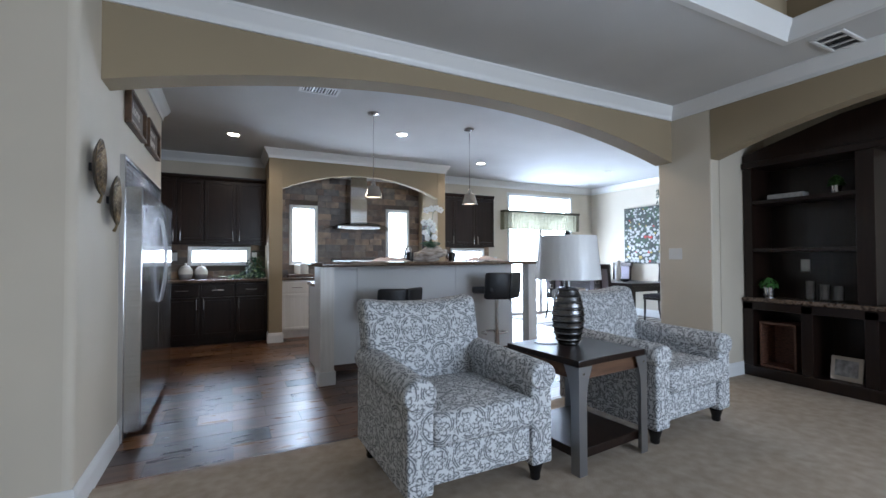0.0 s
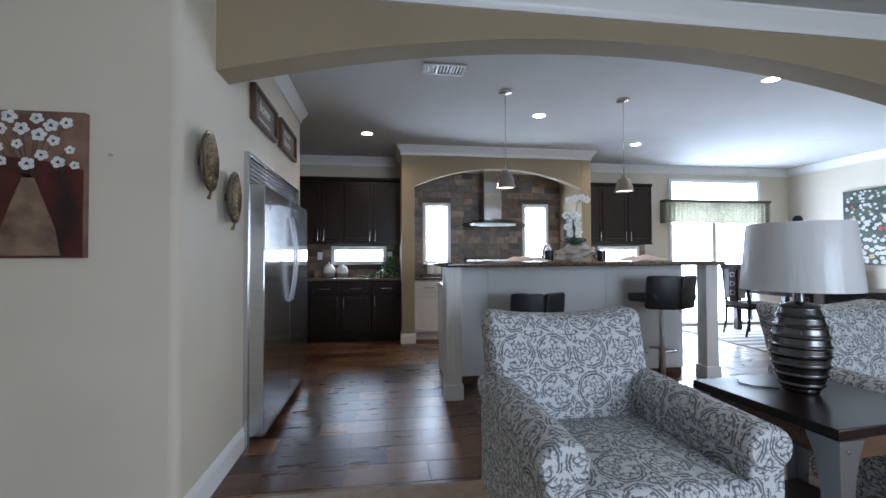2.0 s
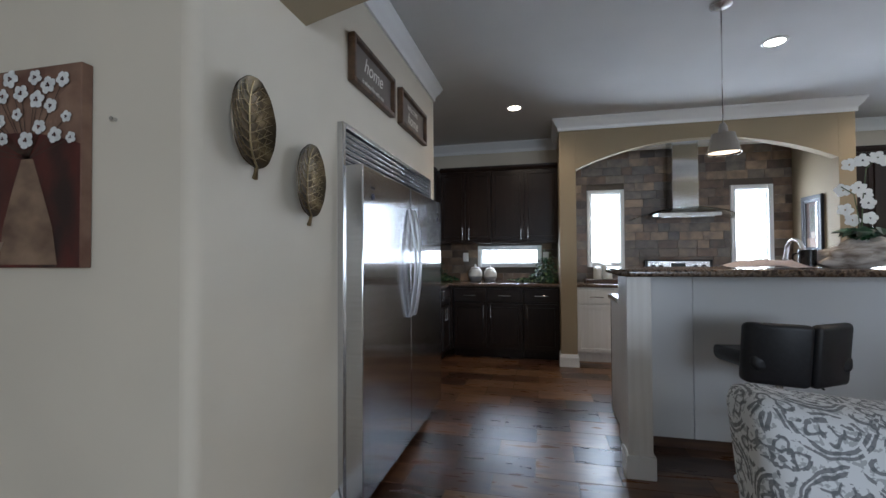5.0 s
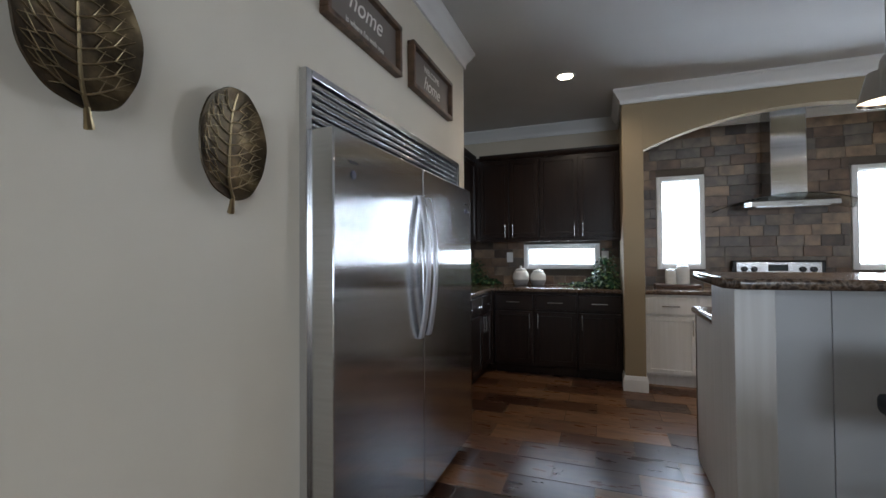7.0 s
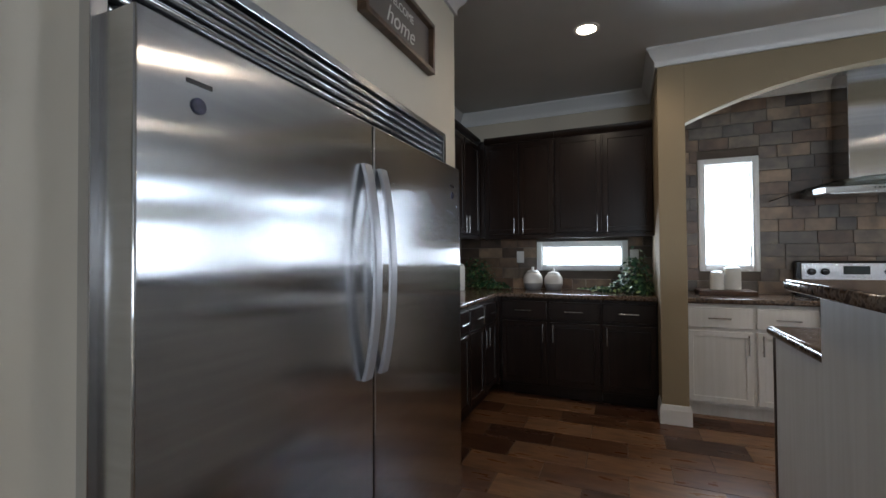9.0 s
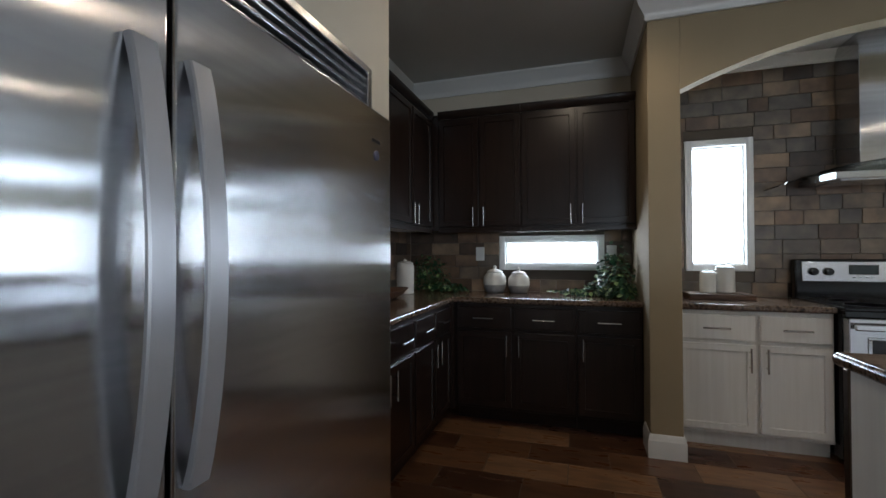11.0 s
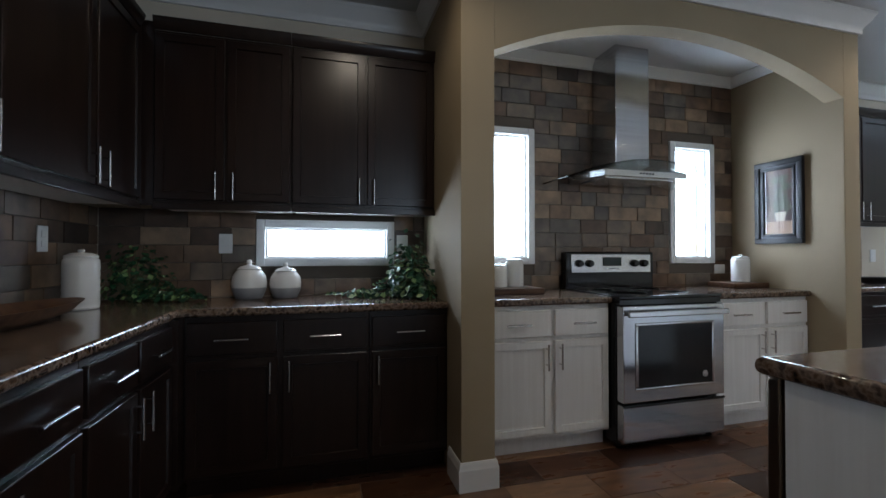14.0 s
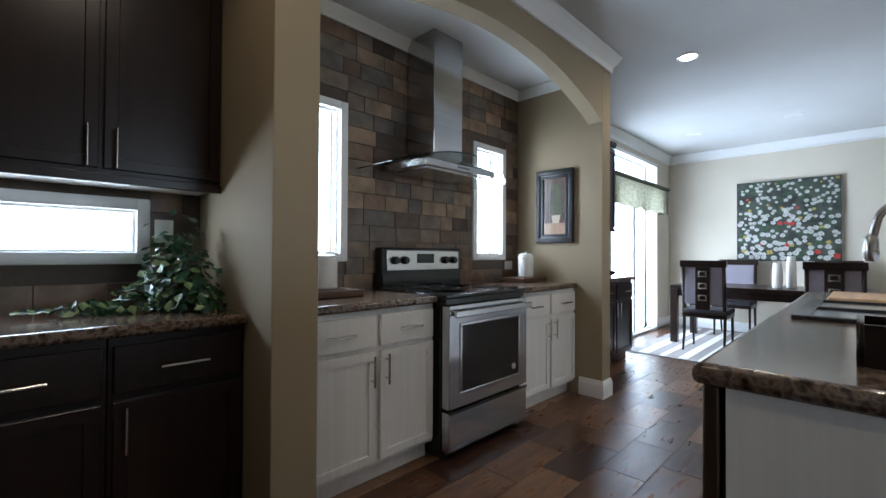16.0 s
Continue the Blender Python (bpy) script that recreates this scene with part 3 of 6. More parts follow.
# ---- range and hood ----
def cooking_range():
    ob = thing("cooking_range", "freestanding stainless steel electric range with glass cooktop", "range", pose(1.756, 7.322, 0))
    w = 0.76
    part("body", block(0, w, 0.03, 0.65, 0.03, 0.90, 0.004), BLACK, ob, "black enamel side panels")
    part("cooktop", block(-0.004, w + 0.004, -0.012, 0.60, 0.90, 0.922, 0.006), BLACK, ob, "black glass cooktop")
    for x, y, r in ((0.2, 0.17, 0.11), (0.56, 0.17, 0.085), (0.2, 0.44, 0.075), (0.56, 0.44, 0.1)):
        part("burner_ring", lathe([(r - 0.003, 0.9222), (r, 0.9226), (r + 0.003, 0.9222)], 32, at=(x, y, 0)), plain("burner print", (0.06, 0.06, 0.06), 0.3), ob)
    part("control_strip", block(0, w, -0.004, 0.03, 0.865, 0.90, 0.003), BLACK, ob)
    door = part("oven_door", block(0.004, w - 0.004, -0.03, 0.03, 0.29, 0.862, 0.006), STEEL, ob, "brushed steel oven door")
    part("window", block(0.105, w - 0.105, -0.033, -0.029, 0.375, 0.745, 0.001), BLACK, door, "dark oven glass")
    fb = bmesh.new()
    for a in ((0.088, w - 0.088, 0.36, 0.376), (0.088, w - 0.088, 0.744, 0.76), (0.088, 0.106, 0.376, 0.744), (w - 0.106, w - 0.088, 0.376, 0.744)):
        box(fb, a[0], a[1], -0.036, -0.029, a[2], a[3], 0.003)
    part("window_frame", fb, STEELH, door, "polished steel window trim")
    hb = bmesh.new()
    box(hb, 0.012, w - 0.012, -0.078, -0.058, 0.80, 0.835, 0.006)
    box(hb, 0.03, 0.06, -0.06, -0.03, 0.805, 0.83, 0.003)
    box(hb, w - 0.06, w - 0.03, -0.06, -0.03, 0.805, 0.83, 0.003)
    part("handle", hb, STEELH, door, "broad steel towel-bar handle")
    part("badge", lathe([(0.02, -0.0362), (0.02, -0.033)], 20, at=(w - 0.16, 0, 0.43), axis="y"), plain("badge grey", (0.35, 0.33, 0.33), 0.4, 0.6, 90), door, "round pale sticker")
    part("drawer", block(0.004, w - 0.004, -0.028, 0.03, 0.055, 0.272, 0.006), STEEL, ob, "brushed steel storage drawer")
    part("drawer_lip", block(0.004, w - 0.004, -0.034, -0.026, 0.262, 0.278, 0.003), BLACK, ob)
    bg = part("backguard", block(0, w, 0.575, 0.655, 0.90, 1.19, 0.012, 3), BLACK, ob, "black backguard")
    part("panel", block(0.035, w - 0.035, 0.566, 0.578, 1.035, 1.172, 0.004), STEELH, bg, "steel control panel")
    part("display", block(0.30, 0.46, 0.562, 0.568, 1.085, 1.15, 0.002), plain("clock glass", (0.02, 0.03, 0.03), 0.15), bg, "dark clock display")
    for i in range(4):
        part("button_row", block(0.315 + 0.035 * i, 0.335 + 0.035 * i, 0.5615, 0.563, 1.062, 1.068), GREYCERAMIC, bg)
    for x in (0.10, 0.185, 0.575, 0.66):
        part("knob", lathe([(0.027, 0.566), (0.027, 0.55), (0.022, 0.535), (0.0, 0.533)], 18, at=(x, 0, 1.105), axis="y"), BLACK, bg, "black control knob")
    for x in (0.04, w - 0.04):
        for y in (0.06, 0.6):
            part("foot", lathe([(0.018, 0), (0.015, 0.035)], 12, at=(x, y, 0)), BLACK, ob)
    return ob


cooking_range()


def range_hood():
    ob = thing("range_hood", "stainless steel chimney hood with a curved glass canopy", "hood", pose(2.168, 7.979, 0))
    part("chimney", block(-0.135, 0.145, -0.275, 0, 1.77, 2.655, 0.003), STEEL, ob, "tall brushed steel chimney")
    bm = bmesh.new()
    lo = [(-0.33, -0.42), (0.33, -0.42), (0.36, -0.30), (0.36, -0.02), (-0.36, -0.02), (-0.36, -0.30)]
    hi = [(-0.20, -0.33), (0.20, -0.33), (0.22, -0.24), (0.22, -0.02), (-0.22, -0.02), (-0.22, -0.24)]
    rings = [[bm.verts.new((x, y, z)) for x, y in ps] for ps, z in ((lo, 1.695), (lo, 1.735), (hi, 1.785))]
    for a, b in zip(rings, rings[1:]):
        for i in range(6):
            bm.faces.new((a[i], a[(i + 1) % 6], b[(i + 1) % 6], b[i]))
    bm.faces.new(rings[0]), bm.faces.new(rings[-1])
    part("body", bm, STEEL, ob, "brushed steel hood body", 30)
    for i in range(5):
        part("button", lathe([(0.006, -0.424), (0.006, -0.419)], 10, at=(-0.05 + i * 0.025, 0, 1.717), axis="y"), BLACK, ob)
    part("filter", block(-0.28, 0.28, -0.36, -0.06, 1.688, 1.696), STEELH, ob, "steel grease filter")
    gb = bmesh.new()
    n = 24
    rows = []
    for i in range(n + 1):
        u = -1 + 2 * i / n
        x, z = 0.56 * u, 1.79 - 0.105 * u * u
        depth = 0.50 - 0.13 * abs(u) ** 2.5
        rows.append([gb.verts.new((x, y, z + dz)) for y, dz in ((-depth, 0), (-0.01, 0), (-0.01, 0.007), (-depth, 0.007))])
    for a, b in zip(rows, rows[1:]):
        for j in range(4):
            gb.faces.new((a[j], a[(j + 1) % 4], b[(j + 1) % 4], b[j]))
    gb.faces.new(rows[0]), gb.faces.new(rows[-1])
    part("canopy", gb, glassy("green-edged glass", (0.86, 0.93, 0.91)), ob, "curved clear glass canopy", 30)
    return ob


range_hood()


# ---- island with raised bar ----
BAR = 1.165
IT = 0.93


def island():
    ob = thing("kitchen_island", "white-washed wood kitchen island with a raised breakfast side", "island")
    part("end_panel", block(1.03, 1.10, 4.87, 5.30, 0.0, BAR - 0.04), WHITEWOOD, ob)
    part("end_panel", block(1.068, 1.083, 5.30, 5.875, 0.0, IT - 0.04), WHITEWOOD, ob)
    part("cabinet_body", block(1.083, 3.50, 5.30, 5.84, 0.08, IT - 0.04), WHITEWOOD, ob)
    part("toe_kick", block(1.083, 3.50, 5.30, 5.78, 0.0, 0.08), BLACKMAT, ob)
    # Black filling paints the shade of the gap behind the dishwasher door.
    part("dishwasher_gap", block(1.083, 1.66, 5.842, 5.885, 0.10, IT - 0.046), BLACK, ob, "black strip for the shaded dishwasher gap")
    # The brown light that the steel-like edge reflects is put into its colour.
    part("dishwasher_door", block(1.068, 1.66, 5.886, 5.917, 0.10, IT - 0.046, 0.005), metal("brown-lit dishwasher edge", (0.16, 0.12, 0.09), 0.35), ob, "dishwasher door edge, coloured brown as lit")
    x = 1.10
    for wd in (0.36, 1.22, 0.84):
        part("back_panel", block(x + 0.0015, x + wd - 0.0015, 5.195, 5.30, 0.07, BAR - 0.04, 0.0015, 1), WHITEPANEL, ob, "smooth white back panel")
        x += wd
    part("back_rail", block(1.10, 3.52, 5.215, 5.30, 0.0, 0.07), BROWNWOOD, ob)
    for px, py in ((0.985, 4.742), (3.60, 4.96)):
        post = part("post", block(px, px + 0.13, py, py + 0.13, 0.0, BAR - 0.04, 0.004), WHITEWOOD, ob, "square white-washed post")
        part("plinth", block(px - 0.014, px + 0.144, py - 0.014, py + 0.144, 0.0, 0.13, 0.006), TRIM, post)
    return ob


island()
worktop("breakfast_counter", [(0.94, 4.74), (0.99, 4.67), (3.66, 4.85), (3.79, 4.93), (3.79, 5.38), (0.96, 5.38)], "raised brown granite-look breakfast bar top", BAR - 0.04, BAR)
worktop("island_worktop", [(1.05, 5.31), (3.52, 5.31), (3.52, 5.93), (1.05, 5.93)], "brown granite-look island worktop with rounded edge", IT - 0.045, IT, 0.018)


def sink():
    ob = thing("kitchen_sink", "dark drop-in sink set in the island worktop", "sink", pose(1.98, 5.44, IT))
    m = plain("dark composite", (0.03, 0.03, 0.032), 0.25)
    bm = bmesh.new()
    for a in ((0, 0.8, 0, 0.05), (0, 0.8, 0.37, 0.42), (0, 0.04, 0.05, 0.37), (0.76, 0.8, 0.05, 0.37), (0.39, 0.42, 0.05, 0.37)):
        box(bm, *a, 0.0005, 0.014, 0.003)
    part("rim", bm, m, ob)
    part("basin", block(0.04, 0.39, 0.05, 0.37, 0.0006, 0.003), STEEL, ob, "steel basin")
    part("basin", block(0.42, 0.76, 0.05, 0.37, 0.0006, 0.003), STEEL, ob, "steel basin")
    return ob


sink()


def faucet():
    ob = thing("faucet", "brushed nickel gooseneck kitchen faucet on the island", "faucet", pose(2.2, 5.445, IT))
    part("base", lathe([(0.028, 0.0005), (0.028, 0.01), (0.02, 0.03), (0.018, 0.08)], 20), NICKEL, ob)
    pts = [(0, 0, 0.07), (0, 0, 0.33)] + [(0, 0.10 - 0.10 * math.cos(a), 0.33 + 0.085 * math.sin(a)) for a in [math.pi * k / 12 for k in range(1, 12)]] + [(0, 0.205, 0.31), (0, 0.212, 0.28)]
    part("spout", tube(pts, 0.013, 12), NICKEL, ob)
    part("spray_head", lathe([(0.012, 0.295), (0.02, 0.28), (0.022, 0.215), (0.017, 0.2)], 16, at=(0, 0.214, 0)), NICKEL, ob)
    part("lever", rod(bmesh.new(), (0.018, 0, 0.06), (0.09, 0, 0.10), 0.006), NICKEL, ob)
    return ob


faucet()
tagged(new("cutting_board", finish("cutting_board", block(2.75, 3.25, 5.45, 5.80, IT + 0.001, IT + 0.025, 0.006), woody("maple", (0.35, 0.22, 0.12), (0.5, 0.34, 0.2), 0.5, (1, 8, 8)))), "pale wooden cutting board on the island worktop", "cutting board")


def caddy():
    ob = thing("napkin_caddy", "dark wooden caddy on the island worktop", "caddy", pose(1.25, 5.55, IT + 0.001))
    bm = bmesh.new()
    box(bm, 0, 0.2, 0, 0.012, 0, 0.082), box(bm, 0, 0.2, 0.128, 0.14, 0, 0.082)
    box(bm, 0, 0.012, 0.012, 0.128, 0, 0.082), box(bm, 0.188, 0.2, 0.012, 0.128, 0, 0.082), box(bm, 0.012, 0.188, 0.012, 0.128, 0, 0.012)
    part("box", bm, ESPRESSO, ob)
    return ob


# ---- bar stools ----
def bar_stool(m, label, lift=0.0):
    ob = thing("bar_stool", label, "bar stool", m, "bar stools at the breakfast bar")
    part("base", lathe([(0.205, 0), (0.205, 0.008), (0.19, 0.016), (0.06, 0.03), (0.035, 0.05)], 40), CHROME, ob, "chrome dished base")
    part("column", lathe([(0.032, 0.04), (0.032, 0.36), (0.024, 0.362), (0.024, 0.61 + lift)], 20), CHROME, ob, "chrome gas-lift column")
    ring = [(0.16 * math.cos(a), 0.04 + 0.16 * math.sin(a), 0.30) for a in [math.pi * k / 14 - 0.2 for k in range(17)]]
    part("footrest", tube([(0, -0.03, 0.30)] + ring[:], 0.011, 8), CHROME, ob, "chrome footrest loop")
    part("lever", tube([(0.02, 0, 0.60 + lift), (0.12, -0.05, 0.59 + lift), (0.17, -0.08, 0.55 + lift)], 0.005, 6), BLACKMAT, ob)
    part("seat_plate", block(-0.09, 0.09, -0.09, 0.09, 0.605 + lift, 0.62 + lift), BLACKMAT, ob)
    bm = block(-0.235, 0.235, -0.19, 0.20, 0.62 + lift, 0.705 + lift, 0.03, 4)
    for v in bm.verts:
        v.co.z += 0.05 * (abs(v.co.x) / 0.235) ** 2 - 0.02 * max(0, v.co.y) / 0.2
    part("seat", bm, LEATHER, ob, "black leatherette seat", 50)
    bm = bmesh.new()
    for a, b in ((-0.235, -0.001), (0.001, 0.235)):
        box(bm, a, b, -0.255, -0.185, 0.595 + lift, 0.905 + lift, 0.026, 4)
    for v in bm.verts:
        v.co.x *= 1.06
        v.co.y += 0.10 * (abs(v.co.x) / 0.235) ** 2 - 0.12 * (v.co.z - 0.655 - lift)
    part("backrest", bm, LEATHER, ob, "black leatherette low backrest with a centre seam", 50)
    return ob


bar_stool(pose(1.745, 4.80, 0, 0, 0, 8), "black leatherette swivel bar stool on a chrome base")
bar_stool(pose(3.09, 4.92, 0, 0, 0, 3), "raised black leatherette bar stool on a chrome base", 0.13)


# ---- armchairs ----
def damask():
    """Grey scroll medallions on off-white cloth, drawn in the cloth's own metres."""
    m, nt, b, co = blank("grey damask cloth", 0.85)
    L = nt.links

    def calc(op, a, c=None):
        n = nt.nodes.new("ShaderNodeMath")
        n.operation = op
        for i, v in enumerate((a, c)):
            if v is None:
                continue
            if isinstance(v, (int, float)):
                n.inputs[i].default_value = v
            else:
                L.new(v, n.inputs[i])
        return n.outputs[0]
    warp = node(nt, "ShaderNodeTexNoise", Scale=22.0, Detail=2.0)
    L.new(co.outputs["UV"], warp.inputs["Vector"])
    sep = nt.nodes.new("ShaderNodeSeparateXYZ")
    L.new(co.outputs["UV"], sep.inputs[0])
    sw = nt.nodes.new("ShaderNodeSeparateXYZ")
    L.new(warp.outputs["Color"], sw.inputs[0])
    size = 1 / 0.17
    u = calc("ADD", calc("MULTIPLY", sep.outputs[0], size), calc("MULTIPLY", sw.outputs[0], 0.12))
    v = calc("ADD", calc("MULTIPLY", sep.outputs[1], size), calc("MULTIPLY", sw.outputs[1], 0.12))

    def line(value, at, width):
        return calc("LESS_THAN", calc("ABSOLUTE", calc("SUBTRACT", value, at)), width)

    def lobes(ang, n, base, swing, phase=0.0):
        return calc("ADD", calc("MULTIPLY", calc("COSINE", calc("ADD", calc("MULTIPLY", ang, n), phase)), swing), base)
    polar = []
    for du in (0.0, 0.5):
        fu = calc("SUBTRACT", calc("FRACT", calc("ADD", u, du)), 0.5)
        fv = calc("SUBTRACT", calc("FRACT", calc("ADD", v, du)), 0.5)
        polar.append((calc("SQRT", calc("ADD", calc("MULTIPLY", fu, fu), calc("MULTIPLY", fv, fv))), calc("ARCTAN2", fv, fu)))
    (r, a), (r2, a2) = polar
    drawn = [line(r, 0.46, 0.018), line(r, 0.40, 0.022), line(r, lobes(a, 8.0, 0.29, 0.045), 0.022), line(r, lobes(a, 8.0, 0.20, 0.06, 3.14), 0.024),
             line(r, lobes(a, 8.0, 0.10, 0.03), 0.018), calc("LESS_THAN", r, 0.035)]
    outside = calc("GREATER_THAN", r, 0.49)
    drawn += [calc("MULTIPLY", outside, q) for q in (line(r2, lobes(a2, 4.0, 0.16, 0.07), 0.026), line(r2, lobes(a2, 4.0, 0.09, 0.03, 3.14), 0.02), calc("LESS_THAN", r2, 0.03))]
    ink = drawn[0]
    for q in drawn[1:]:
        ink = calc("MAXIMUM", ink, q)
    n2 = node(nt, "ShaderNodeTexNoise", Scale=30.0, Detail=5.0)
    L.new(co.outputs["UV"], n2.inputs["Vector"])
    n3 = node(nt, "ShaderNodeTexNoise", Scale=85.0, Detail=2.0)
    L.new(co.outputs["UV"], n3.inputs["Vector"])
    worn = calc("MULTIPLY", ink, calc("GREATER_THAN", n2.outputs["Fac"], 0.43))
    fleck = calc("MULTIPLY", calc("GREATER_THAN", n3.outputs["Fac"], 0.52), calc("GREATER_THAN", n2.outputs["Fac"], 0.46))
    tot = calc("ADD", calc("MULTIPLY", worn, 0.62), calc("MULTIPLY", fleck, 0.38))
    col = ramp(nt, tot, [(0.0, (0.64, 0.65, 0.66)), (0.4, (0.36, 0.37, 0.38)), (0.62, (0.20, 0.205, 0.215)), (1.0, (0.14, 0.145, 0.155))])
    L.new(col, b.inputs["Base Color"])
    w = node(nt, "ShaderNodeTexNoise", Scale=900.0, Detail=1.0)
    L.new(co.outputs["UV"], w.inputs["Vector"])
    bump(nt, b, w.outputs["Fac"], 0.5, 0.001)
    return m


def cloth_uv(bm):
    """Lays the cloth on from the side that each face looks to."""
    uv = bm.loops.layers.uv.verify()
    bm.normal_update()
    for f in bm.faces:
        n = f.normal
        k = max(range(3), key=lambda i: abs(n[i]))
        for lp in f.loops:
            c = lp.vert.co
            lp[uv].uv = {0: (c.y, c.z), 1: (c.x, c.z), 2: (c.x, c.y)}[k]
    return bm


DAMASK = damask()


def cushion(x0, x1, y0, y1, z0, z1, bevel, puff=0.0, cuts=5):
    bm = block(x0, x1, y0, y1, z0, z1, bevel, 4)
    bmesh.ops.subdivide_edges(bm, edges=[e for e in bm.edges if e.calc_length() > 0.15], cuts=cuts, use_grid_fill=True)
    cx, cy, cz = (x0 + x1) / 2, (y0 + y1) / 2, (z0 + z1) / 2
    for v in bm.verts:
        a, b = (v.co.x - cx) / (x1 - x0) * 2, (v.co.y - cy) / (y1 - y0) * 2
        v.co.z += puff * max(0, 1 - a * a) * max(0, 1 - b * b) * (1 if v.co.z > cz else 0)
    return bm


def armchair(m, label):
    """Faces -y; the origin is the middle of its floor."""
    ob = thing("armchair", label, "armchair", m, "patterned armchairs")
    part("seat_base", cloth_uv(cushion(-0.28, 0.28, -0.37, 0.30, 0.13, 0.31, 0.015)), DAMASK, ob)
    part("seat_cushion", cloth_uv(cushion(-0.285, 0.285, -0.405, 0.20, 0.31, 0.465, 0.035, 0.025)), DAMASK, ob)
    for s in (-1, 1):
        x0, x1 = (0.275, 0.405) if s > 0 else (-0.405, -0.275)
        part("arm_panel", cloth_uv(cushion(x0, x1, -0.39, 0.36, 0.10, 0.56, 0.015)), DAMASK, ob)
        bm = bmesh.new()
        prof = []
        for k in range(20):
            a = 2 * math.pi * k / 20
            prof.append((0.085 * math.cos(a), 0.075 * math.sin(a)))
        rings = []
        for y, k in ((-0.40, 0.86), (-0.392, 0.96), (-0.37, 1.0), (-0.15, 1.0), (0.1, 1.0), (0.30, 1.0), (0.36, 0.9)):
            rings.append([bm.verts.new((s * 0.345 + px * k, y, 0.565 + 0.03 * (y + 0.4) + pz * k)) for px, pz in prof])
        for a, b in zip(rings, rings[1:]):
            for i in range(20):
                bm.faces.new((a[i], a[(i + 1) % 20], b[(i + 1) % 20], b[i]))
        bm.faces.new(rings[0]), bm.faces.new(rings[-1])
        part("arm_roll", cloth_uv(bm), DAMASK, ob)
    bm = cushion(-0.375, 0.375, 0.17, 0.35, 0.36, 0.945, 0.05, 0, 7)
    for v in bm.verts:
        h = (v.co.z - 0.36) / 0.585
        v.co.y += 0.14 * h - 0.03 * (1 - (v.co.x / 0.375) ** 2) * math.sin(math.pi * min(1, max(0, h)))
        if h > 0.5:
            v.co.z -= 0.035 * (1 - (v.co.x / 0.375) ** 2) * (h - 0.5) * 2
            v.co.x *= 1 + 0.03 * h
    part("backrest", cloth_uv(bm), DAMASK, ob, "", 50)
    part("back_panel", cloth_uv(cushion(-0.36, 0.36, 0.30, 0.37, 0.13, 0.5, 0.02)), DAMASK, ob)
    for x, y in ((-0.34, -0.33), (0.34, -0.33), (-0.34, 0.30), (0.34, 0.30)):
        part("leg", lathe([(0.022, 0.0), (0.028, 0.012), (0.026, 0.03), (0.034, 0.06), (0.04, 0.085), (0.03, 0.1), (0.042, 0.115), (0.042, 0.135)], 16, at=(x, y, 0)), BLACK, ob, "turned black wooden leg")
    return ob


G = 0.012
chair = armchair(pose(1.345, 2.82, G, 0, 0, 1) @ Matrix.Diagonal((1.04, 1.05, 1, 1)), "grey and white damask armchair with rolled arms")
copy_thing(chair, pose(3.015, 2.87, G, 0, 0, 4) @ Matrix.Diagonal((1.04, 1.05, 1, 1)))


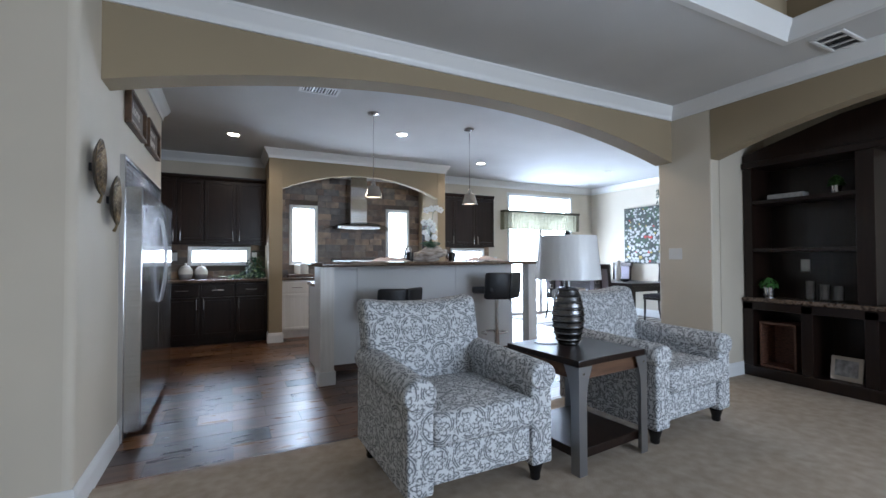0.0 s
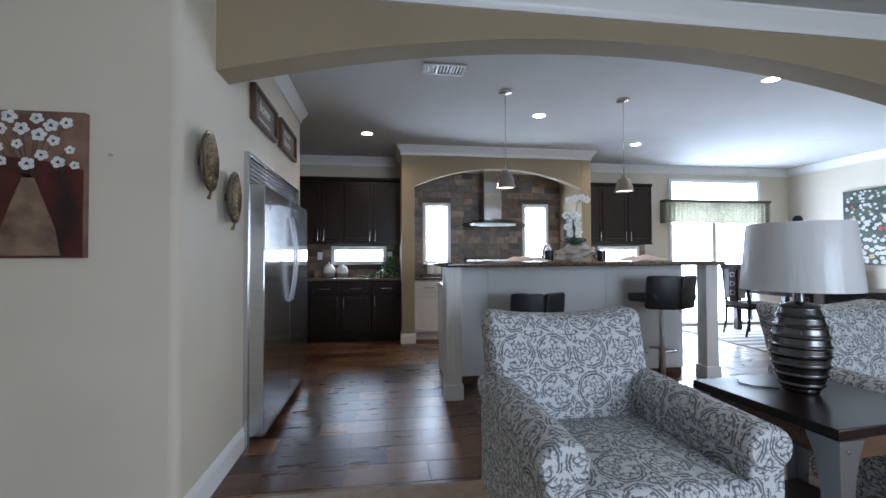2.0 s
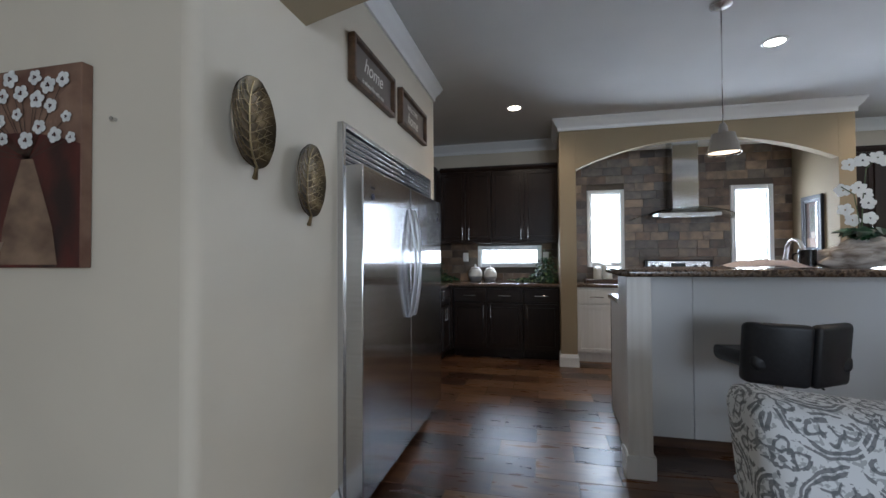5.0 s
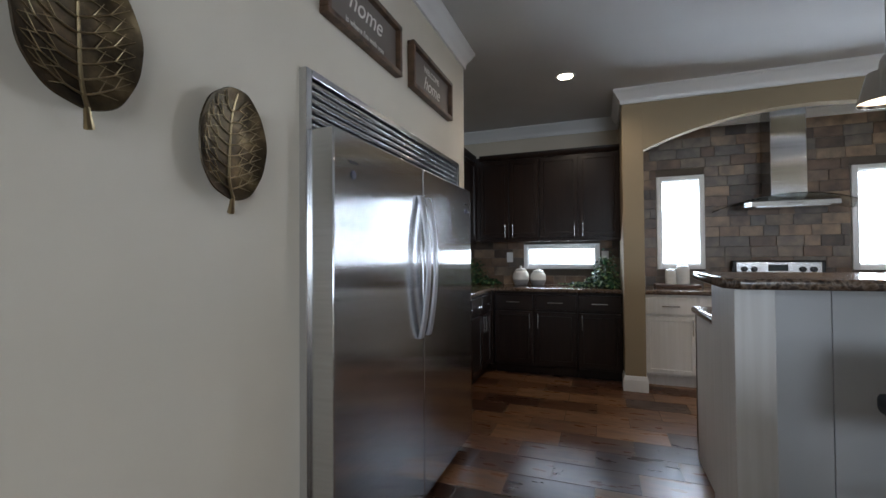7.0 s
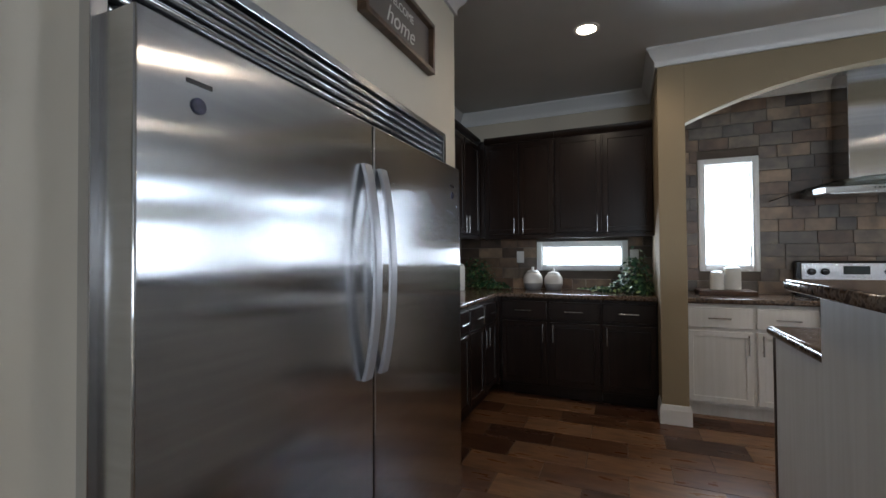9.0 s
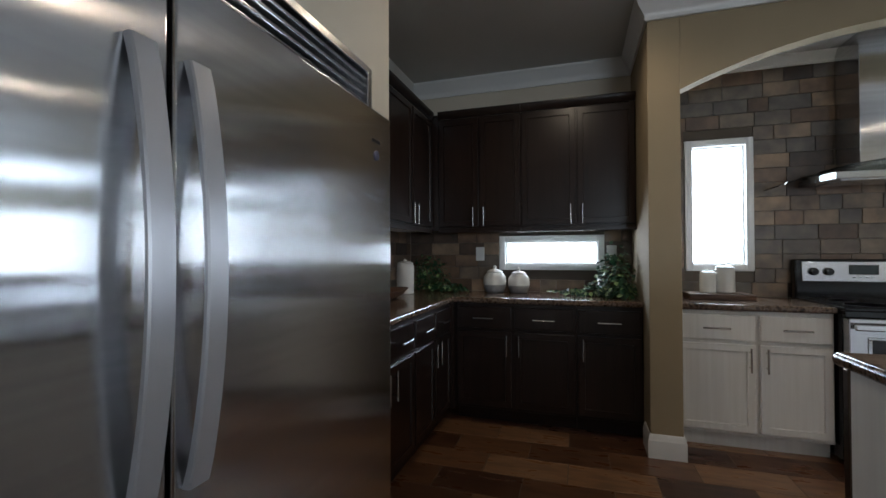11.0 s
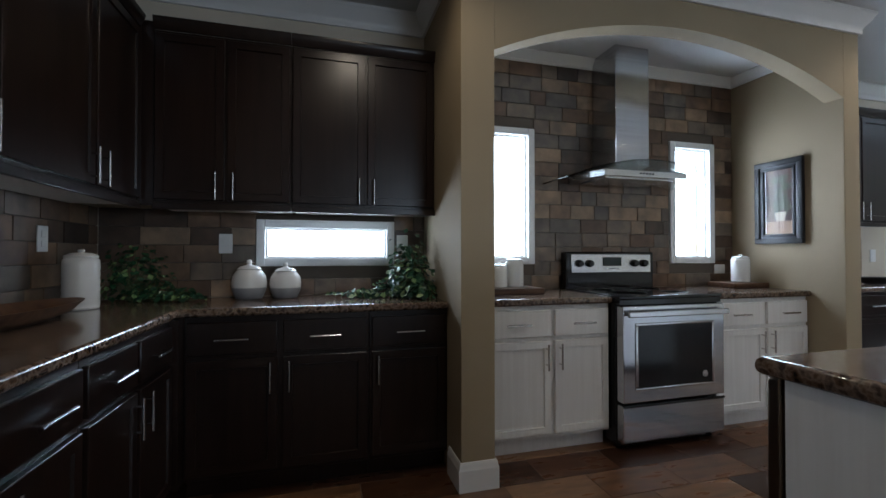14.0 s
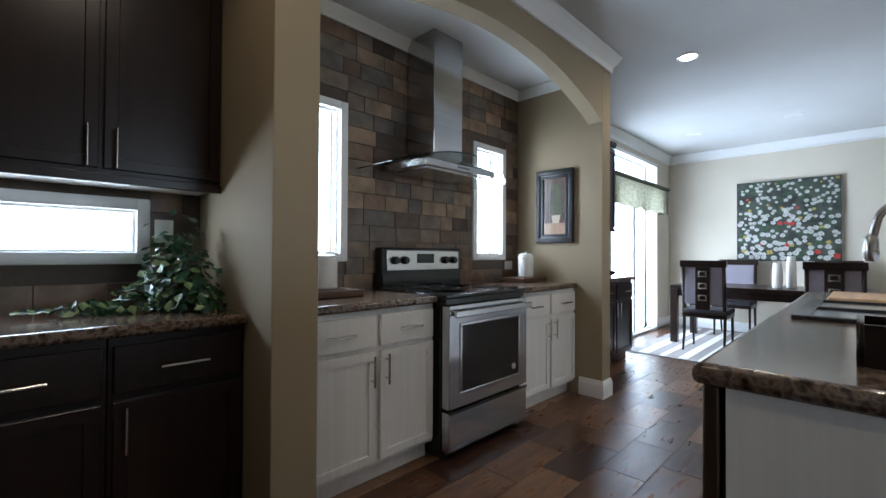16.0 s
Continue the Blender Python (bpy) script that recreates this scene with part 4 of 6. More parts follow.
# ---- side table and lamp ----
def side_table():
    ob = thing("side_table", "black-topped side table with steel corner legs on the carpet", "side table", pose(1.925, 2.375, G, 0, 0, 5) @ Matrix.Diagonal((1, 1, 1.03, 1)))
    w = 0.60
    part("tabletop", block(0, w, 0, w, 0.575, 0.61, 0.004), ESPRESSO, ob, "glossy near-black wooden top")
    part("apron", block(0.03, w - 0.03, 0.02, 0.04, 0.50, 0.575), BROWNWOOD, ob)
    part("apron", block(0.03, w - 0.03, w - 0.04, w - 0.02, 0.50, 0.575), BROWNWOOD, ob)
    part("apron", block(0.02, 0.04, 0.04, w - 0.04, 0.50, 0.575), BROWNWOOD, ob)
    part("apron", block(w - 0.04, w - 0.02, 0.04, w - 0.04, 0.50, 0.575), BROWNWOOD, ob)
    part("shelf", block(0.03, w - 0.03, 0.03, w - 0.03, 0.07, 0.12, 0.003), ESPRESSO, ob, "low dark wooden shelf")
    gun = metal("gunmetal", (0.36, 0.37, 0.385), 0.38)
    for cx, cy, sx, sy in ((0, 0, 1, 1), (w, 0, -1, 1), (0, w, 1, -1), (w, w, -1, -1)):
        bm = bmesh.new()
        n = 10
        for axis in (0, 1):
            lo = []
            for k in range(n + 1):
                z = 0.575 * k / n
                wide = 0.055 + 0.05 * max(0, (z - 0.38) / 0.2) ** 2
                lo.append((z, wide))
            for (z0, w0), (z1, w1) in zip(lo, lo[1:]):
                t = -0.006
                if axis == 0:
                    q = [(cx + sx * a, cy + sy * c, z) for a in (0,) for c in (t, 0) for z in (z0, z1)] + [(cx + sx * wv, cy + sy * c, z) for c in (t, 0) for wv, z in ((w0, z0), (w1, z1))]
                else:
                    q = [(cx + sx * c, cy + sy * a, z) for a in (t,) for c in (t, 0) for z in (z0, z1)] + [(cx + sx * c, cy + sy * wv, z) for c in (t, 0) for wv, z in ((w0, z0), (w1, z1))]
                v = [bm.verts.new(p) for p in q]
                for f in ((0, 1, 3, 2), (4, 6, 7, 5), (0, 4, 5, 1), (2, 3, 7, 6), (0, 2, 6, 4), (1, 5, 7, 3)):
                    bm.faces.new([v[i] for i in f])
        bmesh.ops.remove_doubles(bm, verts=bm.verts[:], dist=1e-4)
        leg = part("leg", bm, gun, ob, "angled gunmetal corner leg")
        part("rivet", lathe([(0.008, -0.0085), (0.005, -0.0115), (0, -0.012)] if sy > 0 else [(0.008, 0.0085), (0.005, 0.0115), (0, 0.012)], 10, at=(cx + sx * 0.03, cy, 0.54), axis="y"), CHROME, leg)
    return ob


side_table()


def table_lamp():
    ob = thing("table_lamp", "ribbed dark metallic table lamp with a white drum shade", "lamp", pose(2.20, 2.75, G + 0.629) @ Matrix.Scale(1.04, 4))
    prof = [(0.055, 0.0), (0.062, 0.006), (0.06, 0.02)]
    n = 110
    for i in range(n + 1):
        u = i / n
        r = 0.058 + 0.042 * math.sin(math.pi * (0.08 + 0.86 * u)) - 0.006 * u
        prof.append((r + 0.007 * abs(math.sin(u * math.pi * 8.5 + 0.4)) ** 14, 0.02 + 0.33 * u))
    prof += [(0.04, 0.358), (0.018, 0.362), (0.016, 0.40)]
    part("body", lathe(prof, 40), metal("blackened silver", (0.17, 0.17, 0.175), 0.27), ob, "ribbed blackened silver body", 60)
    part("stem", lathe([(0.006, 0.40), (0.006, 0.69)], 10), STEELH, ob)
    part("finial", lathe([(0.004, 0.68), (0.016, 0.69), (0.018, 0.70), (0.01, 0.712), (0.0, 0.714)], 14), BLACKMAT, ob)
    m, nt, b, co = blank("white lampshade cloth", 0.6)
    b.inputs["Base Color"].default_value = (0.90, 0.90, 0.90, 1)
    b.inputs["Coat Weight"].default_value = 0.7
    b.inputs["Coat Roughness"].default_value = 0.12
    bump(nt, b, noise_of(nt, co, 7, 3, (3, 3, 0.5)), 0.35, 0.02)
    tr = node(nt, "ShaderNodeBsdfTranslucent", Color=(0.85, 0.86, 0.88, 1))
    ms = node(nt, "ShaderNodeMixShader", Fac=0.32)
    nt.links.new(b.outputs[0], ms.inputs[1]), nt.links.new(tr.outputs[0], ms.inputs[2])
    nt.links.new(ms.outputs[0], nt.nodes["Material Output"].inputs[0])
    bm = lathe([(0.202, 0.41), (0.176, 0.68), (0.173, 0.68), (0.199, 0.41), (0.202, 0.41)], 56)
    part("shade", bm, m, ob, "white drum shade")
    bm = bmesh.new()
    for k in range(3):
        a = 2 * math.pi * k / 3
        rod(bm, (0.0, 0.0, 0.676), (0.173 * math.cos(a), 0.173 * math.sin(a), 0.676), 0.0025, 6)
    part("spider", bm, STEELH, ob)
    return ob


table_lamp()
tagged(new("lamp_cord", finish("lamp_cord", tube([(2.13, 2.78, G + 0.632), (2.05, 2.83, G + 0.632), (2.03, 2.88, G + 0.632), (2.07, 2.93, G + 0.632)], 0.003, 6), BLACKMAT, 40)), "thin black lamp cord on the table", "cord")
caddy()


# ---- ceiling fixtures ----
def downlight(x, y, lit):
    ob = thing("downlight", "round white recessed ceiling downlight, switched on" if lit else "round white recessed ceiling downlight, switched off", "downlight", pose(x, y, CEIL), "recessed downlights")
    part("trim_ring", lathe([(0.085, -0.001), (0.085, -0.005), (0.062, -0.008), (0.06, -0.001)], 32), TRIM, ob)
    part("lens", lathe([(0.06, -0.0015), (0.06, -0.003)], 28), GLOWON if lit else WHITEPLASTIC, ob, "glowing warm lens" if lit else "")
    if lit:
        data = bpy.data.lights.new("downlight_beam", "SPOT")
        data.energy, data.color, data.spot_size, data.spot_blend, data.shadow_soft_size = 17, (1.0, 0.80, 0.56), radians(155), 0.5, 0.05
        new("downlight_beam", data).matrix_world = pose(x, y, CEIL - 0.02)


SOFTGLOW = glow("warm pendant glow", (1.0, 0.80, 0.55), 2.2)
GLOWON = glow("warm lamp lens", (1.0, 0.82, 0.60), 70)
for x, y, lit in ((0.253, 6.634, 1), (2.182, 5.70, 1), (3.98, 6.70, 1), (3.89, 4.485, 1), (6.55, 7.3, 0), (6.45, 6.25, 0)):
    downlight(x, y, lit)


def pendant(x, y, lit):
    ob = thing("pendant_lamp", "brushed nickel pendant lamp with a flared shade, " + ("lit" if lit else "unlit"), "pendant lamp", pose(x, y, CEIL), "pendant lamps over the bar")
    part("canopy", lathe([(0.062, 0), (0.062, -0.018), (0.02, -0.026), (0.006, -0.03)], 28), NICKEL, ob)
    part("stem", lathe([(0.0035, -0.03), (0.0035, -0.76)], 8), STEELH, ob)
    part("socket", lathe([(0.012, -0.74), (0.022, -0.76), (0.028, -0.80), (0.03, -0.81)], 20), NICKEL, ob)
    part("shade", lathe([(0.028, -0.80), (0.062, -0.808), (0.095, -0.93), (0.092, -0.93), (0.058, -0.812), (0.028, -0.804)], 36), metal("polished nickel", (0.5, 0.45, 0.4), 0.14), ob, "flared brushed nickel shade")
    part("bulb", lathe([(0.0, -0.90), (0.03, -0.885), (0.036, -0.86), (0.016, -0.815)], 18), SOFTGLOW if lit else WHITEPLASTIC, ob)
    # Added disc; it glows in place of the shade's warmly lit inside.
    part("rim_glow", lathe([(0.0, -0.917), (0.088, -0.917), (0.088, -0.915), (0.0, -0.915)], 24), SOFTGLOW if lit else WHITEPLASTIC, ob, "added disc for the glow inside the shade")
    if lit:
        data = bpy.data.lights.new("pendant_beam", "SPOT")
        data.energy, data.color, data.spot_size, data.spot_blend, data.shadow_soft_size = 12, (1.0, 0.80, 0.56), radians(110), 0.7, 0.05
        new("pendant_beam", data).matrix_world = pose(x, y, CEIL - 0.925)


pendant(1.608, 5.08, True)
pendant(2.845, 5.13, True)


def vent(x, y, w, d, turn=0):
    ob = thing("ceiling_vent", "white louvred metal ceiling air vent", "vent", pose(x, y, CEIL, 0, 0, turn), "ceiling vents")
    bm = bmesh.new()
    for a in ((-w / 2, w / 2, -d / 2, -d / 2 + 0.025), (-w / 2, w / 2, d / 2 - 0.025, d / 2), (-w / 2, -w / 2 + 0.025, -d / 2 + 0.025, d / 2 - 0.025), (w / 2 - 0.025, w / 2, -d / 2 + 0.025, d / 2 - 0.025)):
        box(bm, *a, -0.012, -0.0005, 0.003)
    part("frame", bm, TRIM, ob)
    # Thin black sheet paints the shade of the duct behind the slats.
    part("backing", block(-w / 2 + 0.025, w / 2 - 0.025, -d / 2 + 0.025, d / 2 - 0.025, -0.002, -0.0005), BLACKMAT, ob)
    for i in range(11):
        xx = -w / 2 + 0.04 + i * (w - 0.08) / 10
        part("slat", prism([(xx - 0.010, -0.011), (xx - 0.008, -0.011), (xx + 0.006, -0.0025), (xx + 0.004, -0.0025)], d - 0.05, "y", -d / 2 + 0.025), TRIM, ob)
    for k in (-1, 1):
        part("divider", block(k * w / 6 - 0.006, k * w / 6 + 0.006, -d / 2 + 0.025, d / 2 - 0.025, -0.0118, -0.002), TRIM, ob)
    return ob


vent(0.964, 4.675, 0.36, 0.20)
vent(4.19, 2.08, 0.36, 0.20)


# ---- wall things ----
def leaf_plate(y, z, h, w, turn, label):
    """A dished leaf of metal hung on the refrigerator wall."""
    ob = thing("metal_leaf", label, "wall decor", pose(XF, y, z, turn, 0, 0), "metal leaves on the wall")
    bm = bmesh.new()
    nu, nv = 72, 6
    rows = []
    for j in range(nv + 1):
        k = j / nv
        row = []
        for i in range(nu):
            a = 2 * math.pi * i / nu
            ripple = 1 + (0.012 * math.sin(5 * a + 1) + 0.006 * math.sin(11 * a)) * k
            row.append(bm.verts.new((0.018 + 0.03 * k ** 3, w / 2 * k * math.cos(a) * ripple, h / 2 * k * math.sin(a) * ripple)))
        rows.append(row)
    for lo, hi in zip(rows, rows[1:]):
        for i in range(nu):
            bm.faces.new((lo[i], lo[(i + 1) % nu], hi[(i + 1) % nu], hi[i]))
    bmesh.ops.remove_doubles(bm, verts=bm.verts[:], dist=1e-5)
    bmesh.ops.solidify(bm, geom=bm.faces[:], thickness=0.004)
    part("blade", bm, LEAFMETAL, ob, "dished bronze blade", 60)
    part("mount", block(0.0005, 0.02, -0.02, 0.02, -0.02, 0.02), BLACKMAT, ob)

    def dish(yy, zz):
        k = min(1, math.hypot(yy / (w / 2), zz / (h / 2)))
        return 0.024 + 0.03 * k ** 3
    def inside(x, yy, zz):
        k = math.hypot(yy / (w / 2), zz / (h / 2))
        if k <= 0.93:
            return (x, yy, zz)
        yy, zz = yy * 0.93 / k, zz * 0.93 / k
        return (dish(yy, zz) + 0.001, yy, zz)
    mid = [(dish(0.006 * math.sin(u * 3), zz), 0.006 * math.sin(u * 3), zz) for u, zz in [(i / 12, h * (-0.49 + 0.95 * i / 12)) for i in range(13)]]
    part("midrib", tube(mid, [0.005 - 0.003 * i / 12 for i in range(13)], 6), VEIN, ob, "raised pale bronze midrib")
    for s in (-1, 1):
        for i in range(8):
            z0 = h * (-0.40 + 0.10 * i)
            reach = 0.44 * w * math.sqrt(max(0.05, 1 - ((z0 + 0.14 * h) / (h * 0.52)) ** 2))
            pts = []
            for k in range(7):
                u = k / 6
                yy, zz = s * reach * u, z0 + h * 0.16 * u ** 1.3
                pts.append((dish(yy, zz) + 0.001, yy, zz))
            pts = [inside(*p) for p in pts]
            part("vein", tube(pts, [0.0028 - 0.0022 * k / 6 for k in range(7)], 5), VEIN, ob)
            for k in (2, 4):
                q = Vector(pts[k])
                end = (q.y + s * 0.018, q.z + 0.032)
                part("veinlet", tube([q, inside(dish(*end) + 0.001, *end)], [0.0017, 0.0006], 4), VEIN, ob)
                end = (q.y + s * 0.03, q.z - 0.008)
                part("veinlet", tube([q, inside(dish(*end) + 0.001, *end)], [0.0017, 0.0006], 4), VEIN, ob)
    part("stalk", tube([(0.05, 0, -h * 0.48), (0.045, 0.004, -h * 0.54), (0.035, 0.012, -h * 0.60)], [0.006, 0.007, 0.010], 8), VEIN, ob)
    return ob


leaf_plate(3.375, 1.682, 0.30, 0.222, 2, "large aged bronze leaf plate on the cream wall")
leaf_plate(3.728, 1.553, 0.30, 0.222, -4, "smaller aged bronze leaf plate on the cream wall")


def lettering(text, size, m, material, parent, shear=0.0):
    cu = bpy.data.curves.new("lettering", "FONT")
    cu.body, cu.size, cu.extrude, cu.shear, cu.align_x = text, size, 0.0008, shear, "CENTER"
    tmp = new("lettering_curve", cu)
    me = bpy.data.meshes.new_from_object(tmp.evaluated_get(bpy.context.evaluated_depsgraph_get()))
    bpy.data.objects.remove(tmp)
    me.transform(m)
    me.materials.clear()
    me.materials.append(material)
    ob = new("lettering", me)
    ob.parent = parent
    return tagged(ob, "cream painted lettering")


CHALK = plain("cream sign paint", (0.62, 0.58, 0.52), 0.6)


def wall_sign(y0, y1, z0, z1, lines, label):
    ob = thing("wall_sign", label, "sign", pose(XF, (y0 + y1) / 2, (z0 + z1) / 2), "framed signs over the refrigerator")
    w, h = y1 - y0, z1 - z0
    part("board", block(0.004, 0.016, -w / 2 + 0.02, w / 2 - 0.02, -h / 2 + 0.02, h / 2 - 0.02), plain("grey-brown board", (0.13, 0.105, 0.088), 0.6), ob)
    bm = bmesh.new()
    for a in ((-w / 2, w / 2, -h / 2, -h / 2 + 0.024), (-w / 2, w / 2, h / 2 - 0.024, h / 2), (-w / 2, -w / 2 + 0.024, -h / 2 + 0.024, h / 2 - 0.024), (w / 2 - 0.024, w / 2, -h / 2 + 0.024, h / 2 - 0.024)):
        box(bm, 0.002, 0.042, *a, 0.003)
    part("frame", bm, FRAMEWOOD, ob, "rustic brown wooden frame")
    for text, size, z, shear in lines:
        lettering(text, size, pose(0.0168, 0, z, 90, 0, 90), CHALK, ob, shear)
    return ob


wall_sign(4.15, 4.765, 2.14, 2.39, [("home", 0.12, -0.005, 0.35), ("is where i'm with you", 0.036, -0.075, 0.0)], "brown framed sign lettered home is where i'm with you")
wall_sign(4.905, 5.53, 2.15, 2.40, [("WELCOME", 0.05, 0.035, 0.0), ("home", 0.11, -0.06, 0.35)], "brown framed sign lettered welcome home")


def blossoms(bm, pts, seed, petals=5):
    rng = random.Random(seed)
    for x, z, r, y in pts:
        a0 = rng.uniform(0, 6.28)
        for k in range(petals):
            a = a0 + 2 * math.pi * k / petals
            cx, cz = x + 0.55 * r * math.cos(a), z + 0.5 * r * math.sin(a)
            ring = [bm.verts.new((cx + 0.5 * r * math.cos(b) * rng.uniform(0.8, 1.1), y - 0.0003 * k, cz + 0.42 * r * math.sin(b) * rng.uniform(0.8, 1.1))) for b in [2 * math.pi * j / 9 for j in range(9)]]
            bm.faces.new(ring)
    return bm


def canvas_pot():
    """Still life of white orchids in a pale jar."""
    x1, x0, z0, z1 = -0.785, -1.385, 1.213, 1.822
    ob = thing("orchid_painting", "unframed canvas painting of white orchids in a pale jar", "painting", pose(x0, YP, z0))
    w, h = x1 - x0, z1 - z0
    part("canvas", block(0, w, -0.035, -0.002, 0, h, 0.003), woody("painted tan ground", (0.13, 0.06, 0.04), (0.25, 0.15, 0.10), 0.6, (2, 2, 2), 4), ob)
    dark = woody("painted deep red", (0.014, 0.003, 0.003), (0.10, 0.012, 0.008), 0.55, (2, 2, 1), 5)
    top = arc(0.002, w - 0.002, h * 0.60, h * 0.68, 16)
    part("red_field", prism([(0.002, 0.002)] + top + [(w - 0.002, 0.002)], 0.001, "y", -0.0365), dark, ob)
    cx = w * 0.66
    jar = [(cx - 0.11, 0.01), (cx - 0.10, 0.12), (cx - 0.06, 0.24), (cx - 0.025, 0.33), (cx + 0.02, 0.33), (cx + 0.055, 0.24), (cx + 0.10, 0.12), (cx + 0.12, 0.01)]
    part("jar", prism(jar, 0.001, "y", -0.038), woody("painted clay", (0.10, 0.055, 0.035), (0.26, 0.17, 0.11), 0.6, (2, 2, 3), 4), ob)
    bowl = [(cx - 0.30, 0.075), (cx - 0.09, 0.08), (cx - 0.12, 0.03), (cx - 0.15, 0.01), (cx - 0.26, 0.01)]
    part("bowl", prism(bowl, 0.001, "y", -0.0395), woody("painted bowl", (0.14, 0.09, 0.06), (0.30, 0.22, 0.16), 0.6, (2, 2, 2), 4), ob)
    rng = random.Random(4)
    pts = []
    while len(pts) < 26:
        p = (rng.uniform(0.03, w - 0.03), rng.uniform(h * 0.62, h - 0.02))
        if all(math.hypot(p[0] - q[0], p[1] - q[1]) > 0.058 for q in pts):
            pts.append((p[0], p[1], rng.uniform(0.020, 0.033), -0.040))
    bm = bmesh.new()
    for p in pts:
        a = Vector((cx, -0.0378, 0.33))
        b = Vector((p[0], -0.0378, p[1]))
        s = (b - a).cross(Vector((0, 1, 0))).normalized() * 0.0012
        bm.faces.new([bm.verts.new(v) for v in (a - s, a + s, b + s, b - s)])
    tagged(part("stem_spray", bm, plain("painted stem", (0.05, 0.03, 0.02), 0.6), ob), kind="stuff")
    tagged(part("petal_spray", blossoms(bmesh.new(), pts, 5), plain("painted white", (0.66, 0.66, 0.64), 0.6, 0.15, 40), ob, "white painted petals"), kind="stuff")
    tagged(part("heart_spray", blossoms(bmesh.new(), [(x, z, r * 0.3, -0.042) for x, z, r, y in pts], 6, 3), dark, ob), kind="stuff")
    return ob


canvas_pot()
tagged(new("wall_hook", finish("wall_hook", lathe([(0.006, 0.0), (0.004, -0.012), (0.007, -0.016)], 10, at=(-0.70, YP - 0.0005, 1.652), axis="y"), STEELH, 40)), "small metal hook in the cream wall", "hook")


def flower_canvas():
    ob = thing("meadow_painting", "large unframed canvas of white and red meadow flowers", "painting", pose(XE, 7.035, 1.075, 0, 0, -90))
    w, h = 1.16, 1.16
    part("canvas", block(0, w, -0.04, -0.002, 0, h, 0.003), woody("painted dark green ground", (0.010, 0.014, 0.010), (0.06, 0.07, 0.055), 0.6, (1, 1, 1), 8), ob)
    rng = random.Random(11)
    pts, reds, greens = [], [], []
    while len(pts) < 220:
        z = rng.uniform(0.03, h - 0.03)
        r = 0.041 - 0.018 * z / h
        p = (rng.uniform(0.03, w - 0.03), z)
        if all(math.hypot(p[0] - q[0], (p[1] - q[1]) * 1.4) > 0.044 for q in pts):
            pts.append((*p, r * rng.uniform(0.6, 1.1), -0.042 - 0.00001 * len(pts)))
    reds, golds, rest = pts[:10], pts[10:26], pts[26:]
    for _ in range(150):
        greens.append((rng.uniform(0.03, w - 0.03), rng.uniform(0.03, h - 0.03), rng.uniform(0.02, 0.05), -0.0412))
    tagged(part("foliage", blossoms(bmesh.new(), greens, 1, 3), plain("painted green", (0.03, 0.07, 0.03), 0.6, 0.4, 30), ob, "green painted foliage"), kind="stuff")
    tagged(part("flower_spray", blossoms(bmesh.new(), rest, 2, 6), plain("painted petals", (0.42, 0.42, 0.39), 0.6, 0.3, 40), ob, "white painted flowers"), kind="stuff")
    tagged(part("yellow_flowers", blossoms(bmesh.new(), golds, 7, 4), plain("painted ochre", (0.36, 0.27, 0.06), 0.6, 0.3, 40), ob, "ochre painted flowers"), kind="stuff")
    tagged(part("red_flowers", blossoms(bmesh.new(), reds, 3, 5), plain("painted red", (0.42, 0.03, 0.025), 0.6, 0.3, 40), ob, "red painted flowers"), kind="stuff")
    return ob


flower_canvas()


def framed_picture():
    ob = thing("framed_picture", "black-framed glazed picture of a potted topiary", "picture", pose(N2, 7.762, 1.252, 0, 0, -90))
    w, h = 0.354, 0.632
    part("backing", block(0.01, w - 0.01, -0.012, -0.001, 0.01, h - 0.01), BLACKMAT, ob)
    for t, y, c in ((0.0, -0.03, BLACKMAT), (0.04, -0.022, metal("dark pewter", (0.12, 0.12, 0.13), 0.4)), (0.052, -0.026, BLACKMAT)):
        e = t + (0.04 if t == 0 else 0.012 if t == 0.04 else 0.02)
        bm = bmesh.new()
        box(bm, t, w - t, y, -0.001, t, e, 0.002), box(bm, t, w - t, y, -0.001, h - e, h - t, 0.002)
        box(bm, t, e, y, -0.001, e, h - e, 0.002), box(bm, w - e, w - t, y, -0.001, e, h - e, 0.002)
        part("frame_moulding", bm, c, ob)
    part("print", block(0.07, w - 0.07, -0.0135, -0.0125, 0.07, h - 0.07), woody("printed brown", (0.035, 0.012, 0.008), (0.10, 0.05, 0.03), 0.5, (2, 2, 1), 5), ob)
    part("print_ledge", block(0.075, w - 0.075, -0.0145, -0.0136, 0.075, 0.17), plain("printed tan", (0.35, 0.22, 0.14), 0.5, 0.2), ob)
    part("print_pot", prism([(0.16, 0.17), (0.22, 0.17), (0.235, 0.24), (0.145, 0.24)], 0.001, "y", -0.0147), plain("printed cream", (0.5, 0.42, 0.32), 0.5), ob)
    rng = random.Random(8)
    tagged(part("print_leaves", blossoms(bmesh.new(), [(0.19 + rng.gauss(0, 0.028), rng.uniform(0.25, 0.50), 0.02, -0.0149 - 0.00001 * i) for i in range(60)], 9, 4), plain("printed leaf", (0.06, 0.07, 0.03), 0.5, 0.4, 40), ob), kind="stuff")
    glz = part("glazing", block(0.06, w - 0.06, -0.0185, -0.0165, 0.06, h - 0.06), GLASS, ob, "clear picture glass")
    glz.visible_shadow = False
    return ob


framed_picture()


